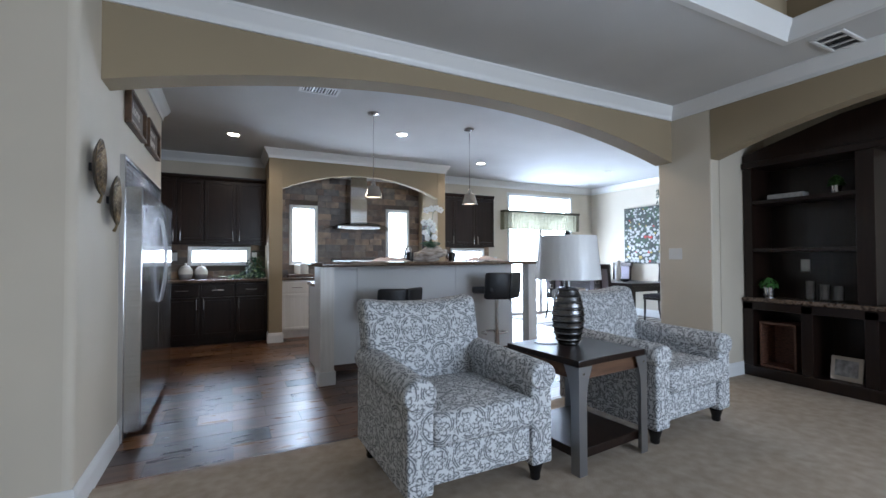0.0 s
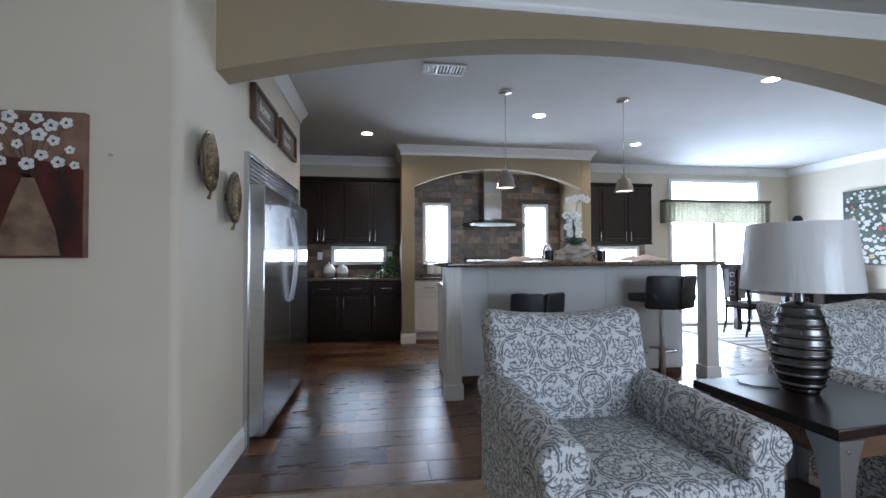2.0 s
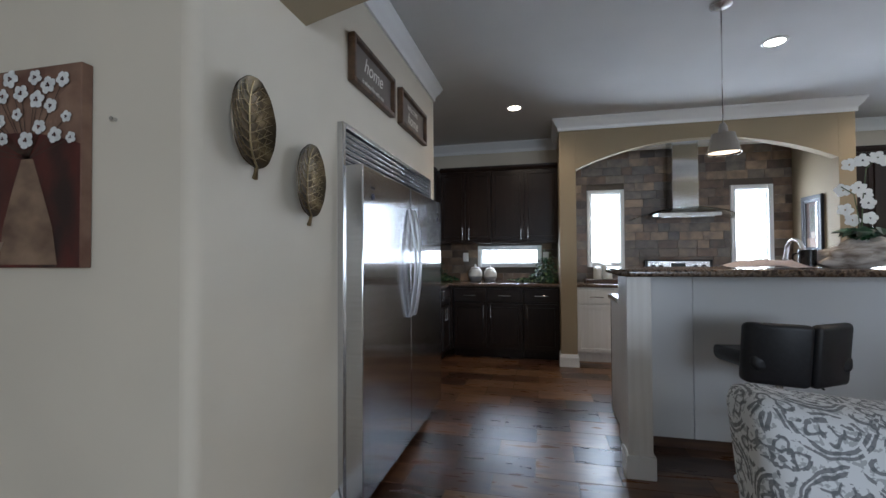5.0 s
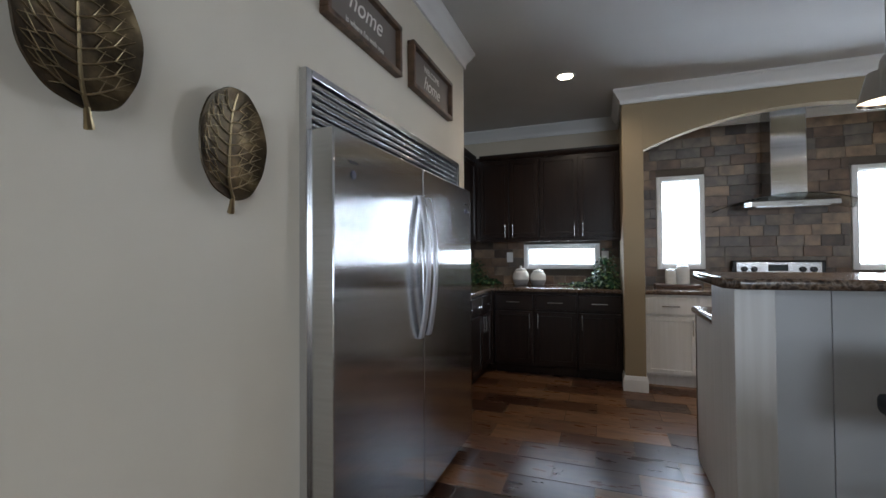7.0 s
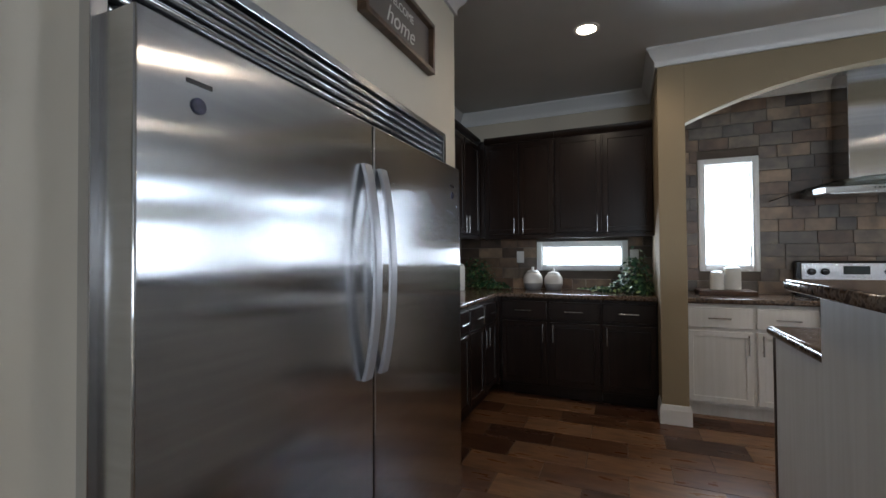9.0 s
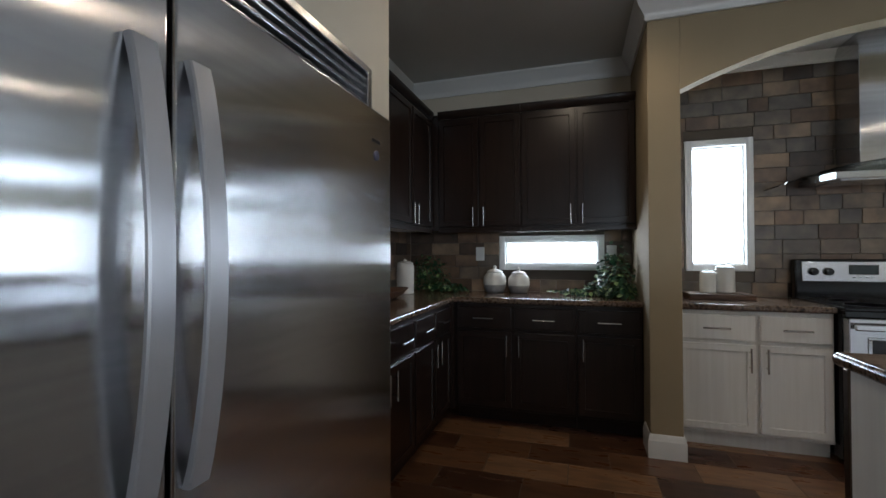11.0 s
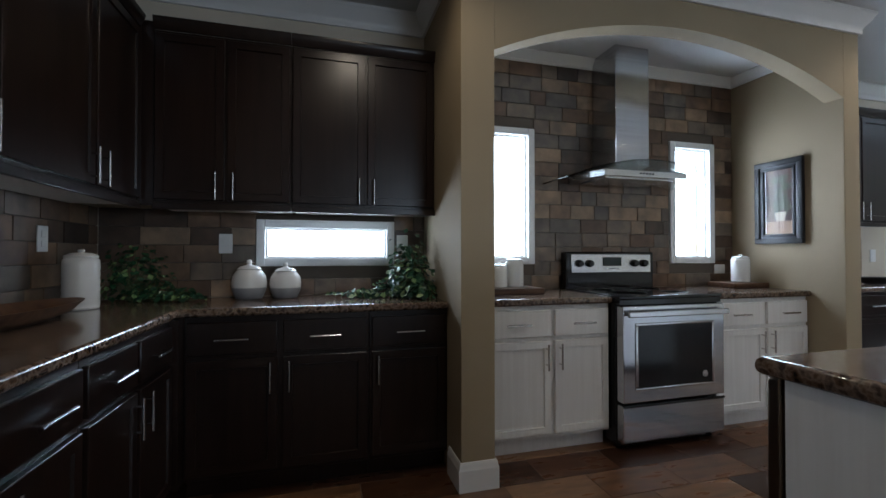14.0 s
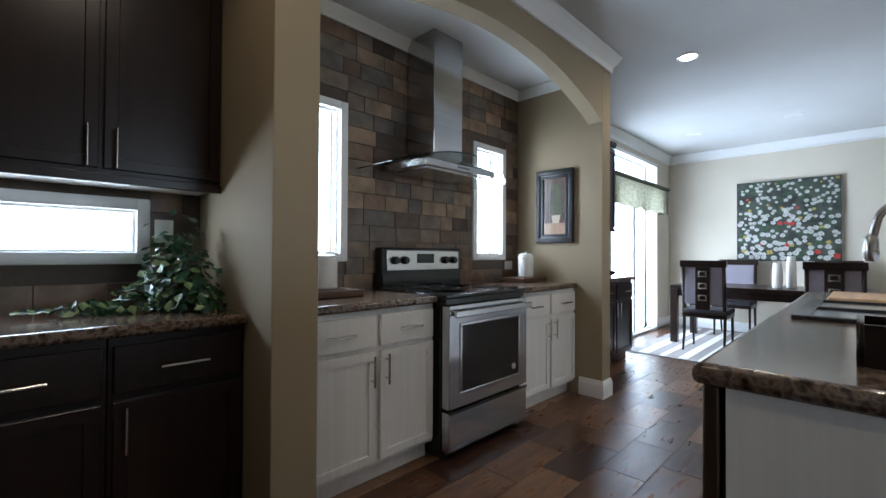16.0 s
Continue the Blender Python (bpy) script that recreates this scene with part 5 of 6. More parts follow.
def plate(name, m, label, kind, w=0.075, h=0.118):
    ob = thing(name, label, kind, m)
    part("cover", block(-w / 2, w / 2, -0.007, -0.0005, -h / 2, h / 2, 0.003), WHITEPLASTIC, ob)
    n = max(1, round(w / 0.05)) if name == "light_switch" else 1
    for i in range(n):
        x = (i - (n - 1) / 2) * 0.045
        if name == "light_switch":
            part("toggle", block(x - 0.005, x + 0.005, -0.018, -0.006, -0.012, 0.012, 0.002), WHITEPLASTIC, ob)
        else:
            for z in (-0.022, 0.022):
                part("socket", block(x - 0.014, x + 0.014, -0.0095, -0.0068, z - 0.014, z + 0.014, 0.002), WHITEPLASTIC, ob)
    return ob


TF = YB - 0.013
plate("wall_outlet", pose(-0.51, TF, 1.235), "white double wall outlet on the tiled splashback", "outlet")
plate("wall_outlet", pose(0.565, TF, 1.24), "white double wall outlet beside the low window", "outlet")
plate("wall_outlet", pose(3.25, TF, 1.05, 0, 0, 0), "white wall outlet beside the range window", "outlet", 0.11, 0.075)
plate("wall_outlet", pose(XL + 0.013, 7.486, 1.24, 0, 0, 90), "white double wall outlet on the side splashback", "outlet")
plate("wall_outlet", pose(5.12, YB, 1.16), "white wall switch plate beside the glass door", "outlet")
plate("light_switch", pose(XR, 3.54, 1.24, 0, 0, -90), "white triple light switch on the cream pier", "switch", 0.15, 0.118)
plate("wall_outlet", pose(XE, 5.75, 0.38, 0, 0, -90), "white wall outlet low on the dining wall", "outlet")


# ---- things on the counters ----
def jar(x, y, z, r, label):
    ob = thing("ginger_jar", label, "jar", pose(x, y, z) @ Matrix.Diagonal((1, 1, 1.1, 1)), "ceramic jars by the low window")
    part("foot", lathe([(0.55 * r, 0), (0.75 * r, 0.02 * r), (0.95 * r, 0.45 * r), (0.985 * r, 0.62 * r)], 32), GREYCERAMIC, ob, "unglazed grey lower body", 60)
    part("body", lathe([(0.985 * r, 0.62 * r), (1.0 * r, 0.9 * r), (0.93 * r, 1.25 * r), (0.75 * r, 1.5 * r), (0.62 * r, 1.58 * r)], 32), CERAMIC, ob, "white glazed upper body", 60)
    part("lid", lathe([(0.68 * r, 1.58 * r), (0.70 * r, 1.63 * r), (0.5 * r, 1.76 * r), (0.16 * r, 1.84 * r), (0.13 * r, 1.9 * r), (0.17 * r, 1.97 * r), (0.12 * r, 2.1 * r), (0, 2.14 * r)], 28), CERAMIC, ob, "white glazed lid with a knob", 60)
    return ob


jar(-0.355, 7.83, 0.915, 0.096, "tall white and grey ceramic jar with a lid")
jar(-0.158, 7.84, 0.915, 0.089, "squat white and grey ceramic jar with a lid")


def canister(x, y, z, r, h, label, clamp=False):
    ob = thing("canister", label, "canister", pose(x, y, z), "white canisters")
    prof = [(r * 0.94, 0), (r, 0.008)]
    for i in range(13):
        prof += [(r * (1.0 if i % 2 else 0.975), 0.01 + (h * 0.8 - 0.02) * i / 12)]
    prof += [(r * 0.97, h * 0.83), (r * 0.85, h * 0.86)]
    part("body", lathe(prof, 32), CERAMIC, ob, "ribbed white glazed body", 60)
    part("lid", lathe([(r * 0.9, h * 0.86), (r * 0.92, h * 0.9), (r * 0.6, h * 0.95), (r * 0.16, h * 0.96), (r * 0.22, h), (0, h * 1.02)], 28), CERAMIC, ob, "white lid with a knob", 60)
    if clamp:
        part("clamp", tube([(-r * 0.95, -0.01, h * 0.7), (-r * 1.05, -0.02, h * 0.82), (-r * 0.5, -r * 0.6, h * 0.93), (r * 0.5, -r * 0.6, h * 0.93), (r * 1.05, -0.02, h * 0.82), (r * 0.95, -0.01, h * 0.7)], 0.003, 6), STEELH, ob, "wire clamp")
    return ob


def board(name, x0, x1, y0, y1, label):
    return tagged(new(name, finish(name, block(x0, x1, y0, y1, 0.915, 0.953, 0.005), BROWNWOOD)), label, "tray")


canister(-1.03, 7.52, 0.915, 0.072, 0.275, "tall white lidded crock on the corner worktop")
board("wooden_tray", 1.04, 1.44, 7.64, 7.90, "dark walnut tray block on the worktop")
canister(1.19, 7.79, 0.954, 0.052, 0.16, "small white ribbed canister on a walnut tray")
canister(1.305, 7.81, 0.954, 0.062, 0.20, "white ribbed canister on a walnut tray")
board("wooden_tray", 3.04, 3.38, 7.66, 7.90, "dark walnut tray block on the worktop")
canister(3.25, 7.79, 0.954, 0.066, 0.215, "white clamp-lid canister on a walnut tray", True)


def bowl(x, y, z, r, h, material, label, name="bowl", cat="bowl", sx=1.0):
    bm = lathe([(r * 0.4, 0), (r * 0.8, h * 0.4), (r, h), (r * 0.95, h), (r * 0.74, h * 0.45), (r * 0.3, h * 0.15), (0, h * 0.13)], 32)
    for v in bm.verts:
        v.co.x *= sx
    ob = tagged(new(name, finish(name, bm, material, 60)), label, cat)
    ob.location = (x, y, z)
    return ob


bowl(-1.0, 7.0, 0.915, 0.40, 0.065, BROWNWOOD, "long carved wooden dough bowl on the side worktop", sx=0.33)
bowl(4.62, 7.7, 0.915, 0.14, 0.06, BLACKMAT, "shallow dark bowl on the sideboard")


def leafy(bm, centre, normal, size, rng):
    """One pointed, folded leaf."""
    n = Vector(normal).normalized()
    t = n.orthogonal().normalized()
    t.rotate(Matrix.Rotation(rng.uniform(0, 6.28), 3, n))
    s = n.cross(t)
    c = Vector(centre)
    tip, base = c + t * size * 0.55, c - t * size * 0.45
    l, r = c + s * size * 0.36 + n * size * 0.10 - t * size * 0.1, c - s * size * 0.36 + n * size * 0.10 - t * size * 0.1
    l2, r2 = c + s * size * 0.24 + n * size * 0.06 + t * size * 0.2, c - s * size * 0.24 + n * size * 0.06 + t * size * 0.2
    v = [bm.verts.new(p) for p in (base, l, l2, tip, r2, r, c)]
    for a, b in ((0, 1), (1, 2), (2, 3), (3, 4), (4, 5), (5, 0)):
        bm.faces.new((v[a], v[b], v[6]))


def ivy(x, y, z, blobs, seed, label, leaves=260, size=0.035):
    """Ivy that lies in mounds (dx, dy, radius, height) on a worktop."""
    ob = thing("ivy_plant", label, "plant", pose(x, y, z), "artificial ivy on the worktop")
    rng = random.Random(seed)
    meshes = [bmesh.new(), bmesh.new()]
    stems = bmesh.new()
    tot = sum(r * r + r * h for _, _, r, h in blobs)
    for dx, dy, r, h in blobs:
        for _ in range(int(leaves * (r * r + r * h) / tot)):
            a, u = rng.uniform(0, 6.28), rng.uniform(0.05, 1.0)
            k = rng.uniform(0.6, 1.0) + (rng.random() ** 4) * 0.35
            p = Vector((dx + r * k * math.cos(a) * math.sqrt(1 - u * u * 0.95), dy + 0.6 * r * k * math.sin(a) * math.sqrt(1 - u * u * 0.95), max(0.012, h * u * k)))
            n = Vector((math.cos(a), math.sin(a) - 0.3, 0.5 + u)) + Vector([rng.uniform(-0.6, 0.6) for _ in range(3)])
            leafy(meshes[rng.random() < 0.22], p, n, size * rng.uniform(0.7, 1.3), rng)
            if rng.random() < 0.22:
                rod(stems, (dx + rng.uniform(-0.3, 0.3) * r, dy, 0.004), p, 0.0016, 5)
    for k in range(5):
        dx, dy, r, h = blobs[k % len(blobs)]
        a = rng.uniform(2.4, 5.0)
        end = Vector((dx + (r + 0.07) * math.cos(a), dy + (r * 0.6 + 0.03) * math.sin(a), 0.02 + 0.3 * h * rng.random()))
        rod(stems, (dx, dy, h * 0.5), end, 0.0016, 5)
        for j in range(6):
            leafy(meshes[j % 2], Vector((dx, dy, h * 0.5)).lerp(end, 0.5 + 0.1 * j), (rng.uniform(-1, 1), -0.6, 0.8), size * rng.uniform(0.6, 1.1), rng)
    tagged(part("leaves", meshes[0], IVY, ob, "dark green ivy leaves", None), kind="stuff")
    tagged(part("pale_leaves", meshes[1], IVYRIM, ob, "yellow-edged ivy leaves", None), kind="stuff")
    tagged(part("stem_tangle", stems, STEM, ob), kind="stuff")
    return ob


ivy(0.56, 7.70, 0.915, [(0.0, 0.06, 0.14, 0.34), (0.03, -0.06, 0.12, 0.22), (-0.14, 0.0, 0.12, 0.08), (-0.28, 0.05, 0.13, 0.045), (0.04, -0.14, 0.09, 0.10)], 3, "bushy green ivy trailing over the worktop", 620, 0.042)
ivy(-0.93, 7.76, 0.915, [(0.0, 0.08, 0.17, 0.30), (0.16, 0.02, 0.12, 0.10), (0.28, -0.02, 0.10, 0.06)], 5, "bushy green ivy in the worktop corner", 380)


# ---- things on the bar ----
def linen(x, y, w, d, seed, label):
    bm = bmesh.new()
    bmesh.ops.create_grid(bm, x_segments=18, y_segments=12, size=0.5)
    for v in bm.verts:
        gx, gy = v.co.x, v.co.y
        k = max(0, 1 - (gx * gx + gy * gy) * 3.4)
        v.co = (gx * w, gy * d, 0.004 + k * (0.045 + 0.035 * noise.noise((gx * 5 + seed, gy * 5, seed))) + 0.006 * abs(noise.noise((gx * 9, gy * 9, seed))))
    bmesh.ops.solidify(bm, geom=bm.faces[:], thickness=-0.002)
    ob = tagged(new("napkin", finish("napkin", bm, plain("mauve-grey linen", (0.36, 0.31, 0.31), 0.9, 0.1, 60), 60)), label, "napkin", "folded napkins on the bar")
    ob.location = (x, y, BAR + 0.001)
    return ob


linen(1.78, 5.02, 0.42, 0.3, 1.0, "crumpled mauve-grey linen napkin on the bar")
linen(2.98, 5.05, 0.5, 0.3, 4.0, "crumpled mauve-grey linen napkin on the bar")


def mug(x, y, label):
    ob = thing("mug", label, "mug", pose(x, y, BAR + 0.001), "black mugs on the bar")
    part("body", lathe([(0.034, 0), (0.04, 0.006), (0.043, 0.105), (0.04, 0.105), (0.037, 0.012), (0, 0.01)], 28), BLACK, ob)
    part("handle", tube([(-0.04, 0, 0.085), (-0.07, 0, 0.08), (-0.075, 0, 0.05), (-0.06, 0, 0.03), (-0.04, 0, 0.025)], 0.005, 8), BLACK, ob)
    return ob


mug(2.02, 5.05, "glossy black mug on the granite bar")
mug(2.56, 5.06, "glossy black mug on the granite bar")


def orchid():
    ob = thing("orchid_arrangement", "white orchid growing from a pale driftwood planter", "plant", pose(2.24, 5.03, BAR + 0.001))
    bm = bmesh.new()
    bmesh.ops.create_icosphere(bm, subdivisions=4, radius=1.0)
    for v in bm.verts:
        c = v.co.copy()
        k = 1 + 0.30 * noise.noise(c * 2.2) + 0.12 * noise.noise(c * 6)
        v.co = (c.x * 0.20 * k + 0.02, c.y * 0.075 * k, max(0.0, 0.075 + c.z * 0.085 * k + 0.03 * c.x))
    part("driftwood", bm, woody("bleached driftwood", (0.20, 0.16, 0.13), (0.62, 0.58, 0.54), 0.8, (2, 8, 8), 4, 0.4), ob, "bleached driftwood planter", 60)
    rng = random.Random(2)
    leaf = bmesh.new()
    for k in range(7):
        a = k * 0.9
        for i in range(4):
            leafy(leaf, (0.03 + math.cos(a) * 0.035 * i, math.sin(a) * 0.02 * i, 0.15 + 0.03 * i - 0.004 * i * i), (math.cos(a) * 0.3, math.sin(a), 1), 0.09, rng)
    tagged(part("leaves", leaf, IVY, ob, "green strap leaves", None), kind="stuff")
    for s, top in ((1, 0.62), (-1, 0.46)):
        pts = [(0.03, 0, 0.13), (0.03 + 0.01 * s, 0, top * 0.6), (0.03 + 0.03 * s, 0.0, top * 0.9), (0.03 + 0.09 * s, 0.0, top)]
        part("stem", tube(pts, 0.003, 6), STEM, ob)
    petals = bmesh.new()
    for x, z in ((0.03, 0.60), (0.09, 0.61), (-0.03, 0.58), (0.14, 0.59), (0.02, 0.45), (0.07, 0.42), (-0.05, 0.44), (0.05, 0.36), (-0.03, 0.33), (0.0, 0.27), (0.08, 0.28)):
        blossoms(petals, [(x, z, 0.042, rng.uniform(-0.04, 0.03))], int(x * 100 + z * 900), 5)
    tagged(part("petal_spray", petals, plain("white petal", (0.78, 0.78, 0.75), 0.5, 0.05, 30), ob, "white orchid petals"), kind="stuff")
    return ob


orchid()


# ---- dining corner ----
def dining_rug():
    ob = thing("dining_rug", "striped grey and white flat-weave rug under the dining table", "rug", pose(5.25, 5.55, 0))
    w, d = 2.4, 2.15
    part("weave", block(0, w, 0, d, 0.001, 0.008, 0.002), plain("rug grey", (0.25, 0.23, 0.22), 0.95, 0.15, 60), ob)
    rng = random.Random(6)
    y = 0.04
    while y < d - 0.1:
        t = rng.uniform(0.05, 0.13)
        part("stripe", block(0.03, w - 0.03, y, y + t, 0.008, 0.010), plain("rug pale", (0.62, 0.60, 0.56), 0.95, 0.1, 60), ob)
        y += t + rng.uniform(0.06, 0.16)
    return ob


dining_rug()


def dining_table():
    ob = thing("dining_table", "dark-stained rectangular wooden dining table on the rug", "table", pose(6.2, 5.55, 0.0105))
    w, d = 0.98, 1.95
    part("tabletop", block(0, w, 0, d, 0.70, 0.75, 0.004), ESPRESSO, ob)
    for a in ((0.08, w - 0.08, 0.03, 0.05), (0.08, w - 0.08, d - 0.05, d - 0.03), (0.03, 0.05, 0.08, d - 0.08), (w - 0.05, w - 0.03, 0.08, d - 0.08)):
        part("apron", block(*a, 0.61, 0.70), ESPRESSO, ob)
    for x in (0.0, w - 0.085):
        for y in (0.0, d - 0.085):
            part("leg", block(x, x + 0.085, y, y + 0.085, 0, 0.70, 0.004), ESPRESSO, ob)
    return ob


dining_table()
LAV = plain("lavender-grey upholstery", (0.22, 0.20, 0.235), 0.8, 0.08, 80)


def dining_chair(m, label):
    """Faces +y."""
    ob = thing("dining_chair", label, "chair", m, "dining chairs round the table")
    part("seat_frame", block(-0.23, 0.23, -0.22, 0.23, 0.40, 0.445, 0.004), ESPRESSO, ob)
    part("seat", cushion(-0.235, 0.235, -0.215, 0.235, 0.445, 0.50, 0.02, 0.012, 3), plain("dark seat cloth", (0.035, 0.03, 0.036), 0.8, 0.2, 60), ob, "dark padded seat")
    for x in (-0.21, 0.21):
        part("leg", tube([(x, 0.20, 0.42), (x, 0.205, 0.2), (x, 0.21, 0.0)], [0.02, 0.018, 0.014], 4), ESPRESSO, ob)
        part("leg", tube([(x, -0.19, 0.42), (x, -0.20, 0.2), (x, -0.25, 0.0)], [0.02, 0.018, 0.014], 4), ESPRESSO, ob)
        part("back_post", prism([(-0.20, 0.42), (-0.165, 0.42), (-0.235, 1.06), (-0.265, 1.06)], 0.035, "x", x - 0.0175), ESPRESSO, ob)
    part("top_rail", block(-0.24, 0.24, -0.275, -0.23, 1.0, 1.08, 0.006), ESPRESSO, ob)
    part("back_pad", block(-0.192, 0.192, -0.245, -0.222, 0.56, 1.0, 0.006), LAV, ob, "padded lavender-grey back")
    part("splat", block(-0.075, 0.075, -0.272, -0.246, 0.50, 1.0, 0.004), ESPRESSO, ob, "dark centre splat")
    for z in (0.64, 0.78, 0.92):
        bm = bmesh.new()
        for a in ((-0.045, 0.045, -0.035, -0.022), (-0.045, 0.045, 0.022, 0.035), (-0.045, -0.03, -0.022, 0.022), (0.03, 0.045, -0.022, 0.022)):
            box(bm, a[0], a[1], -0.278, -0.271, z + a[2], z + a[3])
        part("ornament", bm, metal("antique ornament", (0.16, 0.14, 0.12), 0.4), ob, "square antique metal ornament")
    return ob


dc = dining_chair(pose(6.03, 7.02, 0.0105, 0, 0, -90), "dark wooden dining chair with square metal ornaments")
copy_thing(dc, pose(6.03, 5.88, 0.0105, 0, 0, -90))
copy_thing(dc, pose(7.42, 7.0, 0.0105, 0, 0, 90))
copy_thing(dc, pose(7.42, 5.9, 0.0105, 0, 0, 90))
TT = 0.7615
for x, y, h in ((6.62, 6.42, 0.30), (6.74, 6.30, 0.38)):
    tagged(new("pillar_vase", finish("pillar_vase", lathe([(0.05, TT), (0.052, TT + 0.01), (0.05, TT + h * 0.78), (0.044, TT + h * 0.8), (0.044, TT + h * 0.98), (0.04, TT + h), (0.03, TT + h), (0.03, TT + h - 0.05), (0, TT + h - 0.05)], 28, at=(x, y, 0)), CERAMIC, 50)), "tall white cylindrical vase on the dining table", "vase", "white vases")
tagged(new("place_mat", finish("place_mat", lathe([(0.17, TT), (0.17, TT + 0.004), (0, TT + 0.004)], 32, at=(6.5, 5.95, 0)), GREYCERAMIC, 50)), "round grey place mat on the dining table", "place mat")
bowl(6.5, 5.95, TT + 0.005, 0.09, 0.05, BLACKMAT, "dark bowl on a round place mat")


def valance():
    ob = thing("window_valance", "gathered grey-green patterned valance over the glass door", "valance", pose(5.265, 7.87, 1.785))
    w, h = 2.0, 0.39
    bm = bmesh.new()
    n = 150
    rows = []
    for j, (z, k) in enumerate(((h - 0.03, 0.15), (h - 0.10, 0.5), (0.2, 0.9), (0.02, 1.0), (0.0, 1.0))):
        rows.append([bm.verts.new((w * i / n, 0.018 * k * math.sin(i * 1.05 + 0.6 * math.sin(i * 0.33)) - 0.012, z + (0.012 * math.sin(i * 0.21) if j > 2 else 0))) for i in range(n + 1)])
    for lo, hi in zip(rows, rows[1:]):
        for i in range(n):
            bm.faces.new((lo[i], lo[i + 1], hi[i + 1], hi[i]))
    bmesh.ops.solidify(bm, geom=bm.faces[:], thickness=0.002)
    m, nt, b, co = blank("sheer valance cloth", 0.9)
    f = noise_of(nt, co, 60, 4)
    nt.links.new(ramp(nt, f, [(0.42, (0.26, 0.25, 0.19)), (0.56, (0.42, 0.40, 0.32))]), b.inputs["Base Color"])
    tr = node(nt, "ShaderNodeBsdfTranslucent")
    nt.links.new(ramp(nt, f, [(0.42, (0.26, 0.25, 0.17)), (0.56, (0.42, 0.40, 0.30))]), tr.inputs["Color"])
    ms = node(nt, "ShaderNodeMixShader", Fac=0.6)
    nt.links.new(b.outputs[0], ms.inputs[1]), nt.links.new(tr.outputs[0], ms.inputs[2])
    nt.links.new(ms.outputs[0], nt.nodes["Material Output"].inputs[0])
    part("drape", bm, m, ob, "gathered translucent cloth", 60)
    part("header_board", block(-0.02, w + 0.02, -0.05, 0.118, h - 0.03, h + 0.012, 0.004), plain("olive cloth band", (0.10, 0.095, 0.065), 0.9, 0.2, 60), ob, "olive cloth-covered header")
    for x in (-0.02, w - 0.0):
        part("return", block(x, x + 0.02, -0.02, 0.118, 0.0, h - 0.03), m, ob)
    return ob


valance()


def hanging_plant():
    ob = thing("hanging_plant", "green ivy in a hanging pot near the dining pier", "plant", pose(5.76, 4.58, 0))
    part("cord", tube([(0, 0, CEIL - 0.0005), (0, 0, 2.26)], 0.004, 6), BLACKMAT, ob)
    part("pot", lathe([(0.06, 2.0), (0.09, 2.12), (0.085, 2.12), (0.05, 2.03), (0, 2.03)], 20), BROWNWOOD, ob)
    bm = bmesh.new()
    for k in range(3):
        a = 2 * math.pi * k / 3
        rod(bm, (0, 0, 2.265), (0.088 * math.cos(a), 0.088 * math.sin(a), 2.115), 0.003, 6)
    part("hanger", bm, BLACKMAT, ob)
    rng = random.Random(15)
    bm = bmesh.new()
    for _ in range(200):
        a, u = rng.uniform(0, 6.28), rng.random()
        r = 0.09 + 0.05 * rng.random()
        leafy(bm, (r * math.cos(a), r * math.sin(a), 2.16 - 0.42 * u * rng.random()), (math.cos(a), math.sin(a), 0.4), 0.05, rng)
    tagged(part("leaves", bm, IVY, ob, "trailing green leaves", None), kind="stuff")
    return ob


hanging_plant()


# ---- built-in bookcase of the sitting room ----
XB = 4.95
structure("wall_recess", block(XB + 0.42, XB + 0.54, -3.16, 3.16, 0, CEIL), WALL, "cream wall closing the bookcase recess", "wall")
structure("recess_side", block(XR + 0.14, XB + 0.54, 3.16, 3.36, 0, CEIL), WALL, "cream wall beside the built-in bookcase", "wall")
structure("recess_arch", prism([(3.16, CEIL)] + [(y, z) for y, z in reversed(arc(-0.4, 3.16, 2.165, 2.445))] + [(-0.4, CEIL)], 0.14, "x", XR), TAUPE, "taupe painted arched header over the bookcase recess", "arch")
structure("wall_right_living", box(box(box(block(XR, XR + 0.14, -3.16, -2.6, 0, CEIL), XR, XR + 0.14, -1.0, -0.4, 0, CEIL), XR, XR + 0.14, -2.6, -1.0, 0, 0.8), XR, XR + 0.14, -2.6, -1.0, 2.2, CEIL), WALL, "cream wall of the sitting room with a window", "wall")
baseboard([(XR, BEAM1 - 0.03), (XR, 3.16), (XB, 3.16)])


